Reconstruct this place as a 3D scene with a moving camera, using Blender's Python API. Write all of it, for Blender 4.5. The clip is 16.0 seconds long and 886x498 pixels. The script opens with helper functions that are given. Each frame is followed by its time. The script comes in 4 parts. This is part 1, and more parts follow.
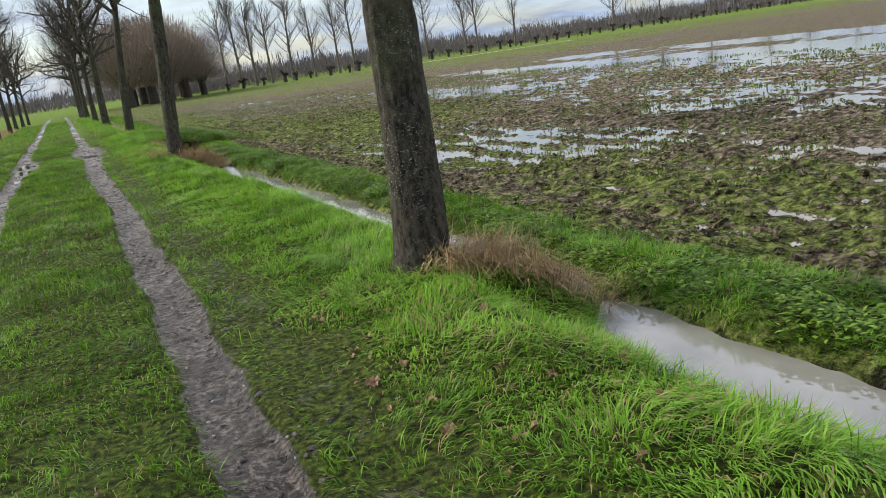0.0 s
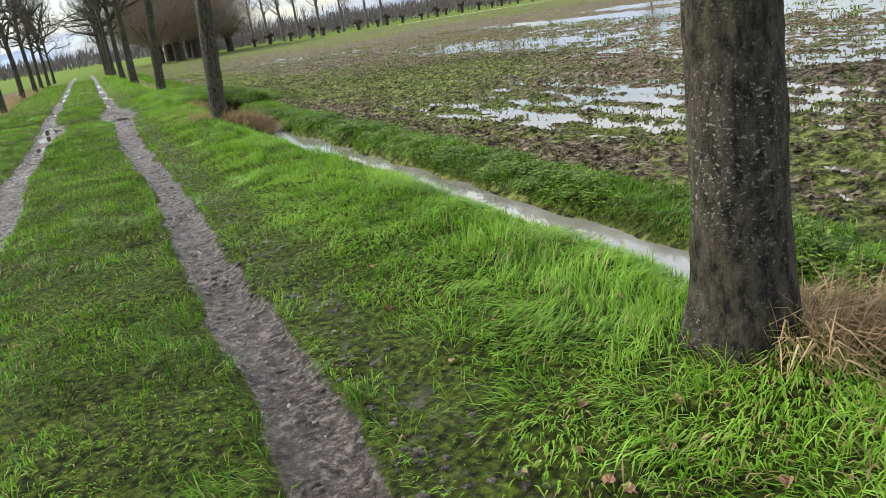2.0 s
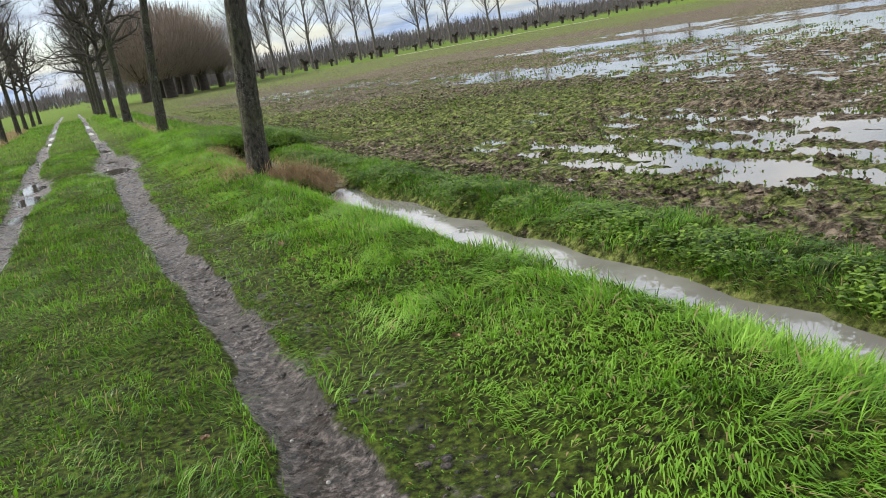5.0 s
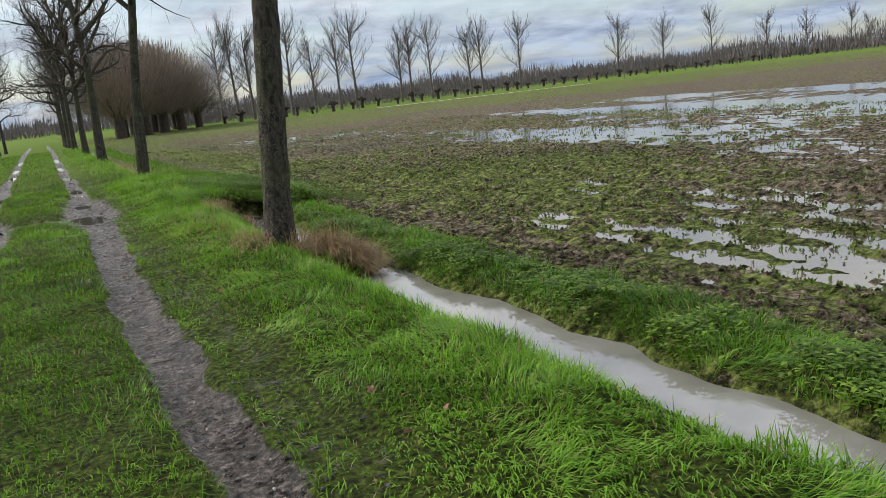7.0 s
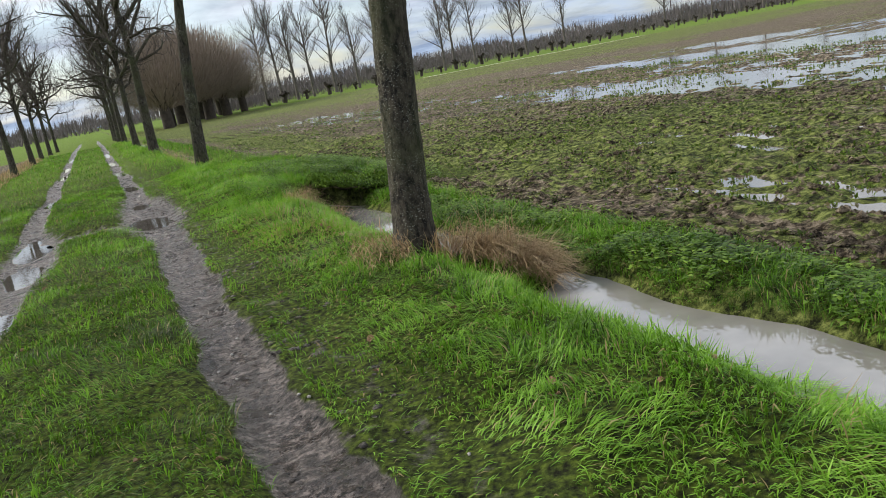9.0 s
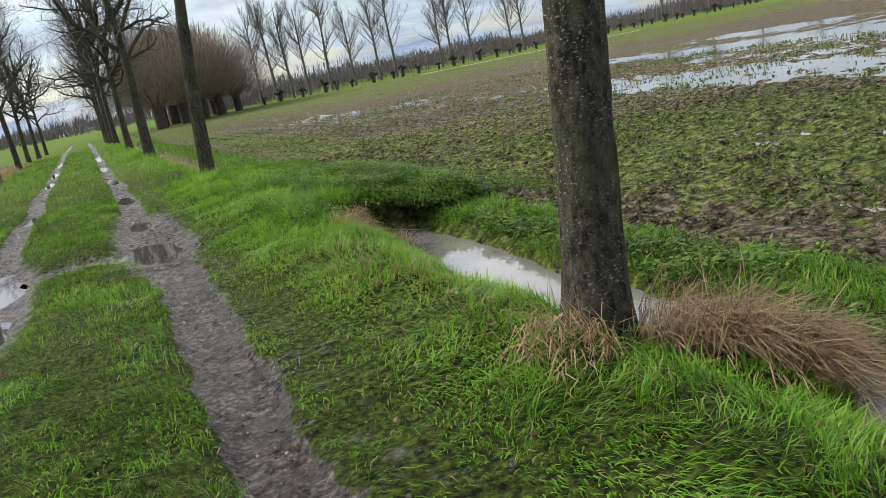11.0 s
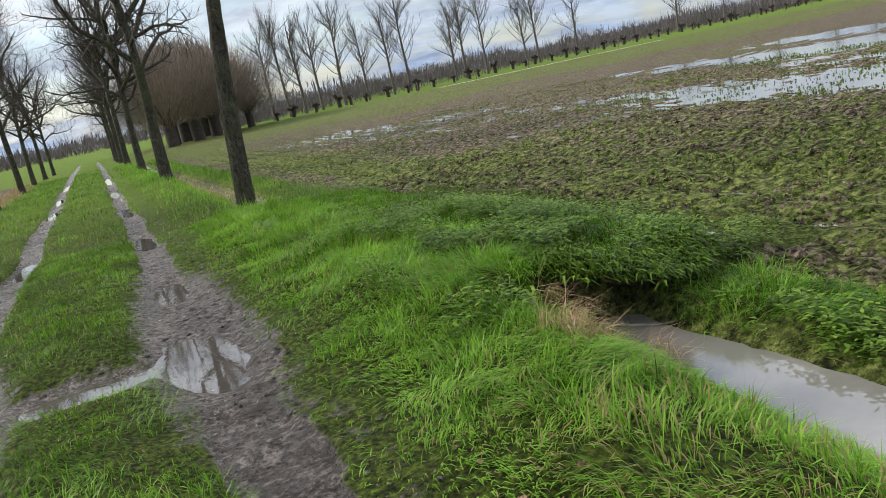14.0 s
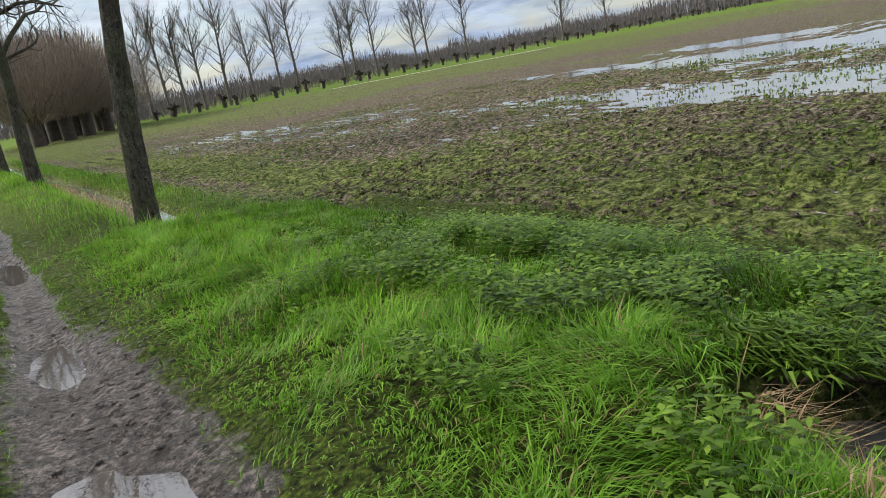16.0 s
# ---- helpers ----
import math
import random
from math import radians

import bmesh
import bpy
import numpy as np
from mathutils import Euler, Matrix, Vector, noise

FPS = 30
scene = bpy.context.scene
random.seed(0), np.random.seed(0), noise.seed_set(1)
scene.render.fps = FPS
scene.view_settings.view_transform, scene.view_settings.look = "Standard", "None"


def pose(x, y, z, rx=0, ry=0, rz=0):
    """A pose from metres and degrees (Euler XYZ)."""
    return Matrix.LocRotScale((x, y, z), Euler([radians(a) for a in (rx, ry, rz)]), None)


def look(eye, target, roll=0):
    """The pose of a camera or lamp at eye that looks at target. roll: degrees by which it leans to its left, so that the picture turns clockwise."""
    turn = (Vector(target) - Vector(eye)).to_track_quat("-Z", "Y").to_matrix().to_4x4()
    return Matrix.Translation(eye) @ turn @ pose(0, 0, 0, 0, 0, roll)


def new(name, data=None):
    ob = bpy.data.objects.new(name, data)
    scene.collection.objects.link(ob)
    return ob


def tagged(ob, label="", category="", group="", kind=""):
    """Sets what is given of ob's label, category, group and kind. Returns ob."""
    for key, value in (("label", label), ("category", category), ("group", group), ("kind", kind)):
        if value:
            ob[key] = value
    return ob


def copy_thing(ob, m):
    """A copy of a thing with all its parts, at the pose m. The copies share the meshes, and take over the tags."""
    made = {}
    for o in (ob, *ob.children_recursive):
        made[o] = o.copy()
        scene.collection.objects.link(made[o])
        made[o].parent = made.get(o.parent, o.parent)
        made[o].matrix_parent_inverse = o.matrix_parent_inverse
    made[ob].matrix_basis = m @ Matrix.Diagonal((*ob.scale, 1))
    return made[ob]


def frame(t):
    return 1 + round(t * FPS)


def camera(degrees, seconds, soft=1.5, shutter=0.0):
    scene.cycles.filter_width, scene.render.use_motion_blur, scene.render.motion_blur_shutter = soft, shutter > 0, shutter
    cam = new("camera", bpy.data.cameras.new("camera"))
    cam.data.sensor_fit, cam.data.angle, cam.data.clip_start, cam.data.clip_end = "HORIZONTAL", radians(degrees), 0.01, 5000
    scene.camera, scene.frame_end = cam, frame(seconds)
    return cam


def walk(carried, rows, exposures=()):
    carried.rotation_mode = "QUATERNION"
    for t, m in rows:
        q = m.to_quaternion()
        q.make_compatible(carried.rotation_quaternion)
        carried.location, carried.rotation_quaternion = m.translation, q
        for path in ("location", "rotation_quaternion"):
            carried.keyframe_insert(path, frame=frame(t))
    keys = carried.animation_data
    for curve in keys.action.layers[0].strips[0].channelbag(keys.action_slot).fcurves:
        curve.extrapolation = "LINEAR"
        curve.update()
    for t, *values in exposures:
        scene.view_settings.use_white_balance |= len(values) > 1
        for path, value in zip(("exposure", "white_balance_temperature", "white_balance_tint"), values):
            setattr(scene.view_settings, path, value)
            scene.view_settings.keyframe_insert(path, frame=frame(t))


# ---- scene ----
cam = camera(58.9, 16.0, soft=0.65)
METRES, EYE, TILT, LEAN, TURN = 22.5, 1.5, -14.3, 8.0, -26.0
ROWS = [
    (0.0, 0.0, 0.0, 0.0, 0.0, 0.0, 0.0),
    (0.5, -0.012, 0.0273, 0.0039, 1.89, -0.87, 0.65),
    (1.0, -0.0267, 0.0543, 0.0073, 2.38, -1.61, 0.75),
    (1.5, -0.0387, 0.0826, 0.0121, -0.77, -3.03, 1.03),
    (2.0, -0.0547, 0.11, 0.0184, 1.76, -3.11, 0.05),
    (2.5, -0.069, 0.1378, 0.0239, 2.47, -2.07, 0.55),
    (3.0, -0.0849, 0.1685, 0.0299, 2.28, -1.26, 0.77),
    (5.5, -0.1582, 0.3139, 0.0567, 0.46, -0.67, 1.19),
    (6.0, -0.1707, 0.3398, 0.0637, -0.85, 1.44, -0.21),
    (6.5, -0.1863, 0.3706, 0.0705, -2.1, 3.11, -1.48),
    (7.0, -0.1998, 0.3969, 0.0741, -1.56, 2.93, -1.66),
    (7.5, -0.2128, 0.4276, 0.0786, 1.0, 2.3, 0.31),
    (8.0, -0.2259, 0.455, 0.0823, 0.1, 1.8, 1.43),
    (8.5, -0.2369, 0.4841, 0.0862, -0.76, 0.75, 2.33),
    (9.0, -0.2524, 0.5092, 0.0907, 2.06, 0.71, 1.87),
    (9.5, -0.2633, 0.5375, 0.0952, 1.3, 1.29, 2.75),
    (12.0, -0.3306, 0.6762, 0.124, 3.04, -0.08, 2.19),
    (12.5, -0.3463, 0.702, 0.1284, 4.82, 0.15, 1.87),
    (13.0, -0.3557, 0.7262, 0.1339, 3.68, 1.16, 3.1),
    (13.5, -0.3685, 0.7553, 0.1396, 3.84, 1.46, 2.78),
    (14.0, -0.3792, 0.7806, 0.1457, 2.21, 1.55, 3.05),
    (14.5, -0.3918, 0.8076, 0.1517, 2.31, 1.21, 3.61),
    (15.0, -0.4059, 0.8337, 0.156, 1.87, 0.93, 3.32),
    (15.5, -0.4164, 0.8622, 0.1598, -1.61, 0.76, 3.48),
    (16.0, -0.426, 0.8869, 0.1642, -6.08, 1.35, 3.67),
]
walk_rows = [(t, pose(0, 0, EYE, TILT, LEAN, TURN) @ pose(METRES * x, METRES * y, METRES * z, 90 + pitch, roll, yaw)) for t, x, y, z, yaw, pitch, roll in ROWS]
walk(cam, walk_rows, [(0.0, 0.60), (0.5, 0.64), (2.0, 0.92), (3.0, 0.92), (5.5, 0.68), (7.0, 0.38), (9.5, 0.58), (12.5, 0.58), (16.0, 0.55)])

# ---- world and light ----
SUN_ELEVATION, SUN_AZIMUTH = 34.0, -50.0   # degrees; azimuth from +y, clockwise
world = bpy.data.worlds.new("overcast_sky")
scene.world = world
world.use_nodes = True
wn, wl = world.node_tree.nodes, world.node_tree.links
wn.clear()


def wnode(kind, **values):
    n = wn.new(kind)
    for key, v in values.items():
        n.inputs[key].default_value = v
    return n


sky = wn.new("ShaderNodeTexSky")
sky.sky_type = "NISHITA"
sky.sun_disc = False
sky.sun_elevation = radians(SUN_ELEVATION)
sky.sun_rotation = radians(SUN_AZIMUTH)
sky_gain = wn.new("ShaderNodeVectorMath")
sky_gain.operation = "SCALE"
sky_gain.inputs["Scale"].default_value = 0.12
wl.new(sky.outputs[0], sky_gain.inputs[0])
coord = wn.new("ShaderNodeTexCoord")
sep = wn.new("ShaderNodeSeparateXYZ")
wl.new(coord.outputs["Generated"], sep.inputs[0])


def wmath(op, a, b):
    n = wn.new("ShaderNodeMath")
    n.operation = op
    for i, v in enumerate((a, b)):
        if isinstance(v, (int, float)):
            n.inputs[i].default_value = v
        else:
            wl.new(v, n.inputs[i])
    return n.outputs[0]


up = wmath("MAXIMUM", sep.outputs["Z"], 0.0)
lift = wmath("ADD", up, 0.16)
flat = wn.new("ShaderNodeCombineXYZ")
wl.new(wmath("DIVIDE", sep.outputs["X"], lift), flat.inputs[0])
wl.new(wmath("DIVIDE", sep.outputs["Y"], lift), flat.inputs[1])
cloud = wnode("ShaderNodeTexNoise", Scale=1.2, Detail=7.0, Roughness=0.55, Distortion=0.4)
wl.new(flat.outputs[0], cloud.inputs["Vector"])
cover = wn.new("ShaderNodeMapRange")
cover.inputs[1].default_value, cover.inputs[2].default_value = 0.36, 0.60
cover.inputs[3].default_value, cover.inputs[4].default_value = 0.30, 1.0
wl.new(cloud.outputs[0], cover.inputs[0])
fine = wnode("ShaderNodeTexNoise", Scale=2.3, Detail=6.0, Roughness=0.6)
wl.new(flat.outputs[0], fine.inputs["Vector"])
tone = wn.new("ShaderNodeValToRGB")
tone.color_ramp.elements[0].position, tone.color_ramp.elements[0].color = 0.36, (0.40, 0.43, 0.48, 1)
tone.color_ramp.elements[1].position, tone.color_ramp.elements[1].color = 0.62, (0.74, 0.75, 0.76, 1)
wl.new(fine.outputs[0], tone.inputs[0])
zenith = wn.new("ShaderNodeVectorMath")       # an overcast sky is brighter overhead
zenith.operation = "SCALE"
haze = wn.new("ShaderNodeMapRange")             # blue-grey cloud low down, paler cloud above
haze.inputs[1].default_value, haze.inputs[2].default_value = 0.02, 0.16
wl.new(up, haze.inputs[0])
low = wn.new("ShaderNodeMix")
low.data_type = "RGBA"
low.blend_type = "MULTIPLY"
low.inputs[0].default_value = 1.0
low_tint = wn.new("ShaderNodeValToRGB")
low_tint.color_ramp.elements[0].color = (0.62, 0.76, 1.0, 1)
low_tint.color_ramp.elements[1].color = (1.0, 1.0, 1.0, 1)
wl.new(haze.outputs[0], low_tint.inputs[0])
wl.new(tone.outputs[0], low.inputs[6])
wl.new(low_tint.outputs[0], low.inputs[7])
wl.new(low.outputs[2], zenith.inputs[0])
bright = wn.new("ShaderNodeMapRange")
bright.inputs[1].default_value, bright.inputs[2].default_value = 0.06, 0.45
bright.inputs[3].default_value, bright.inputs[4].default_value = 0.80, 1.75
wl.new(up, bright.inputs[0])
wl.new(bright.outputs[0], zenith.inputs["Scale"])
mix = wn.new("ShaderNodeMix")
mix.data_type = "RGBA"
wl.new(cover.outputs[0], mix.inputs[0])
wl.new(sky_gain.outputs[0], mix.inputs[6])
wl.new(zenith.outputs[0], mix.inputs[7])
backg = wn.new("ShaderNodeBackground")
wl.new(mix.outputs[2], backg.inputs[0])
wout = wn.new("ShaderNodeOutputWorld")
wl.new(backg.outputs[0], wout.inputs[0])

sun_data = bpy.data.lights.new("sun", "SUN")
sun_data.energy, sun_data.angle, sun_data.color = 2.6, radians(14), (1.0, 0.93, 0.80)
sun = new("sun", sun_data)
sun_dir = Vector((math.sin(radians(SUN_AZIMUTH)) * math.cos(radians(SUN_ELEVATION)), math.cos(radians(SUN_AZIMUTH)) * math.cos(radians(SUN_ELEVATION)), math.sin(radians(SUN_ELEVATION))))
sun.matrix_basis = look(sun_dir * 60, (0, 0, 0))


# ---- materials ----
class Mat:
    """A small builder for node materials."""

    def __init__(self, name):
        self.m = bpy.data.materials.new(name)
        self.m.use_nodes = True
        self.n, self.l = self.m.node_tree.nodes, self.m.node_tree.links
        self.bsdf = self.n["Principled BSDF"]
        self.out = self.n["Material Output"]
        self.pos = self.n.new("ShaderNodeNewGeometry").outputs["Position"]

    def put(self, sock, v):
        if isinstance(v, bpy.types.NodeSocket):
            self.l.new(v, sock)
        else:
            sock.default_value = v

    def noise(self, scale, detail=4.0, rough=0.55, stretch=None, vec=None):
        vec = vec or self.pos
        if stretch:
            mp = self.n.new("ShaderNodeMapping")
            mp.inputs["Scale"].default_value = stretch
            self.l.new(vec, mp.inputs[0])
            vec = mp.outputs[0]
        t = self.n.new("ShaderNodeTexNoise")
        t.inputs["Scale"].default_value, t.inputs["Detail"].default_value, t.inputs["Roughness"].default_value = scale, detail, rough
        self.l.new(vec, t.inputs["Vector"])
        return t.outputs[0]

    def ramp(self, fac, stops):
        r = self.n.new("ShaderNodeValToRGB")
        els = r.color_ramp.elements
        while len(els) < len(stops):
            els.new(0.5)
        for e, (p, c) in zip(els, stops):
            e.position, e.color = p, (*c, 1) if len(c) == 3 else c
        self.l.new(fac, r.inputs[0])
        return r.outputs[0]

    def span(self, v, a, b, c=0.0, d=1.0):
        r = self.n.new("ShaderNodeMapRange")
        for i, x in enumerate((a, b, c, d)):
            r.inputs[i + 1].default_value = x
        self.l.new(v, r.inputs[0])
        return r.outputs[0]

    def mix(self, f, a, b, blend="MIX"):
        x = self.n.new("ShaderNodeMix")
        x.data_type, x.blend_type = "RGBA", blend
        for i, v in ((0, f), (6, a), (7, b)):
            if not isinstance(v, bpy.types.NodeSocket) and i and len(v) == 3:
                v = (*v, 1)
            self.put(x.inputs[i], v)
        return x.outputs[2]

    def math(self, op, a, b):
        x = self.n.new("ShaderNodeMath")
        x.operation = op
        self.put(x.inputs[0], a)
        self.put(x.inputs[1], b)
        return x.outputs[0]

    def attr(self, name):
        a = self.n.new("ShaderNodeAttribute")
        a.attribute_name = name
        return a.outputs["Fac"]

    def bump(self, height, dist=0.02, strength=0.6):
        b = self.n.new("ShaderNodeBump")
        b.inputs["Distance"].default_value, b.inputs["Strength"].default_value = dist, strength
        self.l.new(height, b.inputs["Height"])
        self.l.new(b.outputs[0], self.bsdf.inputs["Normal"])

    def done(self, colour=None, rough=None, **more):
        if colour is not None:
            self.put(self.bsdf.inputs["Base Color"], (*colour, 1) if isinstance(colour, tuple) and len(colour) == 3 else colour)
        if rough is not None:
            self.put(self.bsdf.inputs["Roughness"], rough)
        for k, v in more.items():
            self.put(self.bsdf.inputs[k.replace("_", " ")], v)
        return self.m


def ground_material():
    k = Mat("wet_lane_and_field_ground")
    mid, small = k.noise(3.0, 5, 0.6), k.noise(26.0, 5, 0.65)
    # turf: dark gaps and bright blade highlights are painted in by the ramp
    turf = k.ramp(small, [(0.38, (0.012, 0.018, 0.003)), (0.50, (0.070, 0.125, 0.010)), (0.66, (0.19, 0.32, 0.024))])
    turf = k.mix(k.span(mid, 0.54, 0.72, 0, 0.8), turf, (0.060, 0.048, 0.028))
    # thatch under the blades, its colour darkened for the shade in the gaps
    shaded_thatch = k.ramp(small, [(0.36, (0.012, 0.012, 0.005)), (0.50, (0.050, 0.070, 0.012)), (0.66, (0.13, 0.18, 0.024))])
    turf = k.mix(k.attr("bladed"), k.mix(0.55, turf, (0.12, 0.18, 0.022)), shaded_thatch)
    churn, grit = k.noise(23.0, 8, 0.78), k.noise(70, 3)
    # mud: lit crests and shaded hollows of the churn bump put into its colour
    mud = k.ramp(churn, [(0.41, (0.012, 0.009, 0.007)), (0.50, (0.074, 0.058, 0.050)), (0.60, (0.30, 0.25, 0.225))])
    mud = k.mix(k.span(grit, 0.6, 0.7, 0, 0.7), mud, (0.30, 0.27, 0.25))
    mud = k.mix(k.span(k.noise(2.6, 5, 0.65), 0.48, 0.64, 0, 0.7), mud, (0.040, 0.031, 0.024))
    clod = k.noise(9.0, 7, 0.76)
    # soil and weeds: crevice shade between clods painted as near-black, crests paler
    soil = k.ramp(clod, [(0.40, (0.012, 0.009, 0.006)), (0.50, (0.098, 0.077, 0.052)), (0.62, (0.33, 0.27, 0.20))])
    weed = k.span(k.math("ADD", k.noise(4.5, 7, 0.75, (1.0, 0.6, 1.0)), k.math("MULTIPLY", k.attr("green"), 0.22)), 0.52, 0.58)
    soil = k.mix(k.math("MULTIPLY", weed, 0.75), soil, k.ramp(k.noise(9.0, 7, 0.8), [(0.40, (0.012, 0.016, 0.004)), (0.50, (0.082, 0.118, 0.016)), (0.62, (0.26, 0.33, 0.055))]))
    is_mud = k.span(k.math("ADD", k.attr("mud"), k.math("MULTIPLY", k.math("SUBTRACT", k.noise(5.0, 6, 0.7), 0.5), 1.3)), 0.40, 0.60)
    is_soil = k.span(k.math("ADD", k.attr("soil"), k.math("MULTIPLY", k.math("SUBTRACT", mid, 0.5), 0.6)), 0.4, 0.6)
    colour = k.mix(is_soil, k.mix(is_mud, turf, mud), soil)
    wet = k.span(k.noise(6.5, 6, 0.65), 0.42, 0.62, 0.18, 0.65)
    dry = k.n.new("ShaderNodeMix")
    k.l.new(is_mud, dry.inputs[0])
    dry.inputs[2].default_value = 0.9
    k.l.new(wet, dry.inputs[3])
    shine = k.span(is_mud, 0, 1, 0.12, 0.42)
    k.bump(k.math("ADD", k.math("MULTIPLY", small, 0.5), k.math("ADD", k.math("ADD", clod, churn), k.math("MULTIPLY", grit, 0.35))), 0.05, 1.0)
    return k.done(colour, dry.outputs[0], Specular_IOR_Level=shine)


def water_material(name, tint, rough, ripple):
    k = Mat(name)
    k.bump(k.math("ADD", k.noise(5.0, 3), k.math("MULTIPLY", k.noise(22.0, 2), 0.3)), 0.012, ripple)
    silt = k.ramp(k.noise(1.6, 4), [(0.35, tint), (0.7, tuple(1.5 * c for c in tint))])
    return k.done(silt, rough, IOR=1.75, Specular_IOR_Level=0.95)


def leafy(name, stops, through_light=0.35, dry=None, rough=0.55, gloss=0.10):
    """Blades and leaves: colour by each blade's own tone, some light passing through."""
    k = Mat(name)
    t = k.attr("tone")
    patch = k.noise(0.9, 4, 0.6)
    mixed = k.math("ADD", k.math("MULTIPLY", t, 0.7), k.math("MULTIPLY", k.span(patch, 0.25, 0.75), 0.3))
    colour = k.ramp(mixed, stops)
    if dry:
        colour = k.mix(k.span(t, 0.93, 0.95), colour, dry)
    k.done(colour, rough, Specular_IOR_Level=gloss)
    tr = k.n.new("ShaderNodeBsdfTranslucent")
    k.l.new(colour, tr.inputs[0])
    mx = k.n.new("ShaderNodeMixShader")
    mx.inputs[0].default_value = through_light
    k.l.new(k.bsdf.outputs[0], mx.inputs[1])
    k.l.new(tr.outputs[0], mx.inputs[2])
    k.l.new(mx.outputs[0], k.out.inputs[0])
    return k.m


def bark_material(name, dark, light, moss=0.5, lichen=0.5):
    k = Mat(name)
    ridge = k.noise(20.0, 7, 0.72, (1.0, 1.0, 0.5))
    # bark colour, with the shade in the ridge bump's furrows painted near-black
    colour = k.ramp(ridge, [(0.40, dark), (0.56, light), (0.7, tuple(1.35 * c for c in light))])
    colour = k.mix(k.math("MULTIPLY", k.span(k.noise(1.8, 4, 0.6), 0.45, 0.7), moss), colour, (0.055, 0.07, 0.022))
    spots = k.span(k.noise(55.0, 4, 0.65, (1, 1, 1.5)), 0.575, 0.64)
    colour = k.mix(k.math("MULTIPLY", k.math("MULTIPLY", spots, k.span(k.noise(2.5, 3), 0.4, 0.6)), lichen), colour, (0.24, 0.245, 0.215))
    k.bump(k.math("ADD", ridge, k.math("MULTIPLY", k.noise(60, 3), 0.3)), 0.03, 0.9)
    return k.done(colour, 0.85, Specular_IOR_Level=0.25)


def plain(name, a, b, scale=6.0, rough=0.85):
    k = Mat(name)
    t = k.noise(scale, 5, 0.6)
    k.bump(t, 0.02, 0.5)
    return k.done(k.ramp(t, [(0.3, a), (0.7, b)]), rough)


GROUND = ground_material()
DITCH_WATER = water_material("silty_ditch_water", (0.165, 0.157, 0.145), 0.02, 0.05)
PUDDLE_WATER = water_material("brown_puddle_water", (0.06, 0.053, 0.047), 0.02, 0.05)
FIELD_WATER = water_material("standing_field_water", (0.10, 0.085, 0.065), 0.05, 0.12)
GRASS = leafy("fresh_short_grass", [(0.08, (0.016, 0.036, 0.002)), (0.36, (0.108, 0.250, 0.014)), (0.85, (0.27, 0.485, 0.060))], 0.40, (0.32, 0.25, 0.12), 0.45, 0.2)
WEED = leafy("field_weed_leaves", [(0.1, (0.030, 0.052, 0.008)), (0.5, (0.115, 0.18, 0.020)), (0.9, (0.32, 0.43, 0.055))], 0.3, (0.22, 0.18, 0.09), 0.5, 0.25)
NETTLE = leafy("nettle_leaves", [(0.1, (0.018, 0.038, 0.006)), (0.5, (0.095, 0.175, 0.018)), (0.9, (0.24, 0.37, 0.045))], 0.3, None, 0.5, 0.18)
STRAW = leafy("dead_grass_straw", [(0.1, (0.15, 0.10, 0.055)), (0.5, (0.36, 0.25, 0.14)), (0.9, (0.58, 0.45, 0.27))], 0.25)
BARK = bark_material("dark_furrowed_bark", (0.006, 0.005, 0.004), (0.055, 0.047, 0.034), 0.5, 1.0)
TWIG = plain("dark_twig_bark", (0.030, 0.024, 0.019), (0.075, 0.060, 0.047))
POPLAR = plain("grey_poplar_bark", (0.060, 0.052, 0.046), (0.125, 0.108, 0.094), 2.0)
OSIER = leafy("brown_willow_twigs", [(0.1, (0.13, 0.104, 0.086)), (0.5, (0.215, 0.175, 0.145)), (0.9, (0.30, 0.25, 0.21))], 0.1)
WOODS = leafy("bare_distant_woodland", [(0.1, (0.075, 0.066, 0.068)), (0.5, (0.12, 0.104, 0.104)), (0.9, (0.17, 0.150, 0.150))], 0.1)
LEAF = plain("fallen_leaf_brown", (0.10, 0.055, 0.028), (0.36, 0.22, 0.13), 30.0, 0.7)
STUB = plain("blackened_pollard_wood", (0.020, 0.015, 0.011), (0.06, 0.045, 0.033), 3.0)
POST = plain("weathered_post_wood", (0.10, 0.085, 0.068), (0.20, 0.175, 0.145), 8.0)
TRACK = plain("pale_stubble_track", (0.38, 0.36, 0.27), (0.58, 0.56, 0.45), 0.8)
STONE = plain("pale_pebble", (0.20, 0.18, 0.165), (0.42, 0.40, 0.37), 20.0, 0.6)


# ---- the lie of the land ----
def lattice(ix, iy, seed):
    h = (ix.astype(np.int64) * 374761393 + iy.astype(np.int64) * 668265263 + seed * 1274126177) & 0x7FFFFFFF
    h = ((h ^ (h >> 13)) * 1274126177) & 0x7FFFFFFF
    return ((h ^ (h >> 16)) & 0xFFFF) / 65535.0


def vnoise(x, y, size, seed):
    """Smooth value noise in -1..1 with bumps of about that size in metres."""
    u, v = x / size, y / size
    ix, iy = np.floor(u), np.floor(v)
    fu, fv = u - ix, v - iy
    fu, fv = fu * fu * (3 - 2 * fu), fv * fv * (3 - 2 * fv)
    a, b = lattice(ix, iy, seed), lattice(ix + 1, iy, seed)
    c, d = lattice(ix, iy + 1, seed), lattice(ix + 1, iy + 1, seed)
    return 2 * ((a * (1 - fu) + b * fu) * (1 - fv) + (c * (1 - fu) + d * fu) * fv) - 1


def smooth(a, b, x):
    s = np.clip((x - a) / (b - a), 0, 1)
    return s * s * (3 - 2 * s)


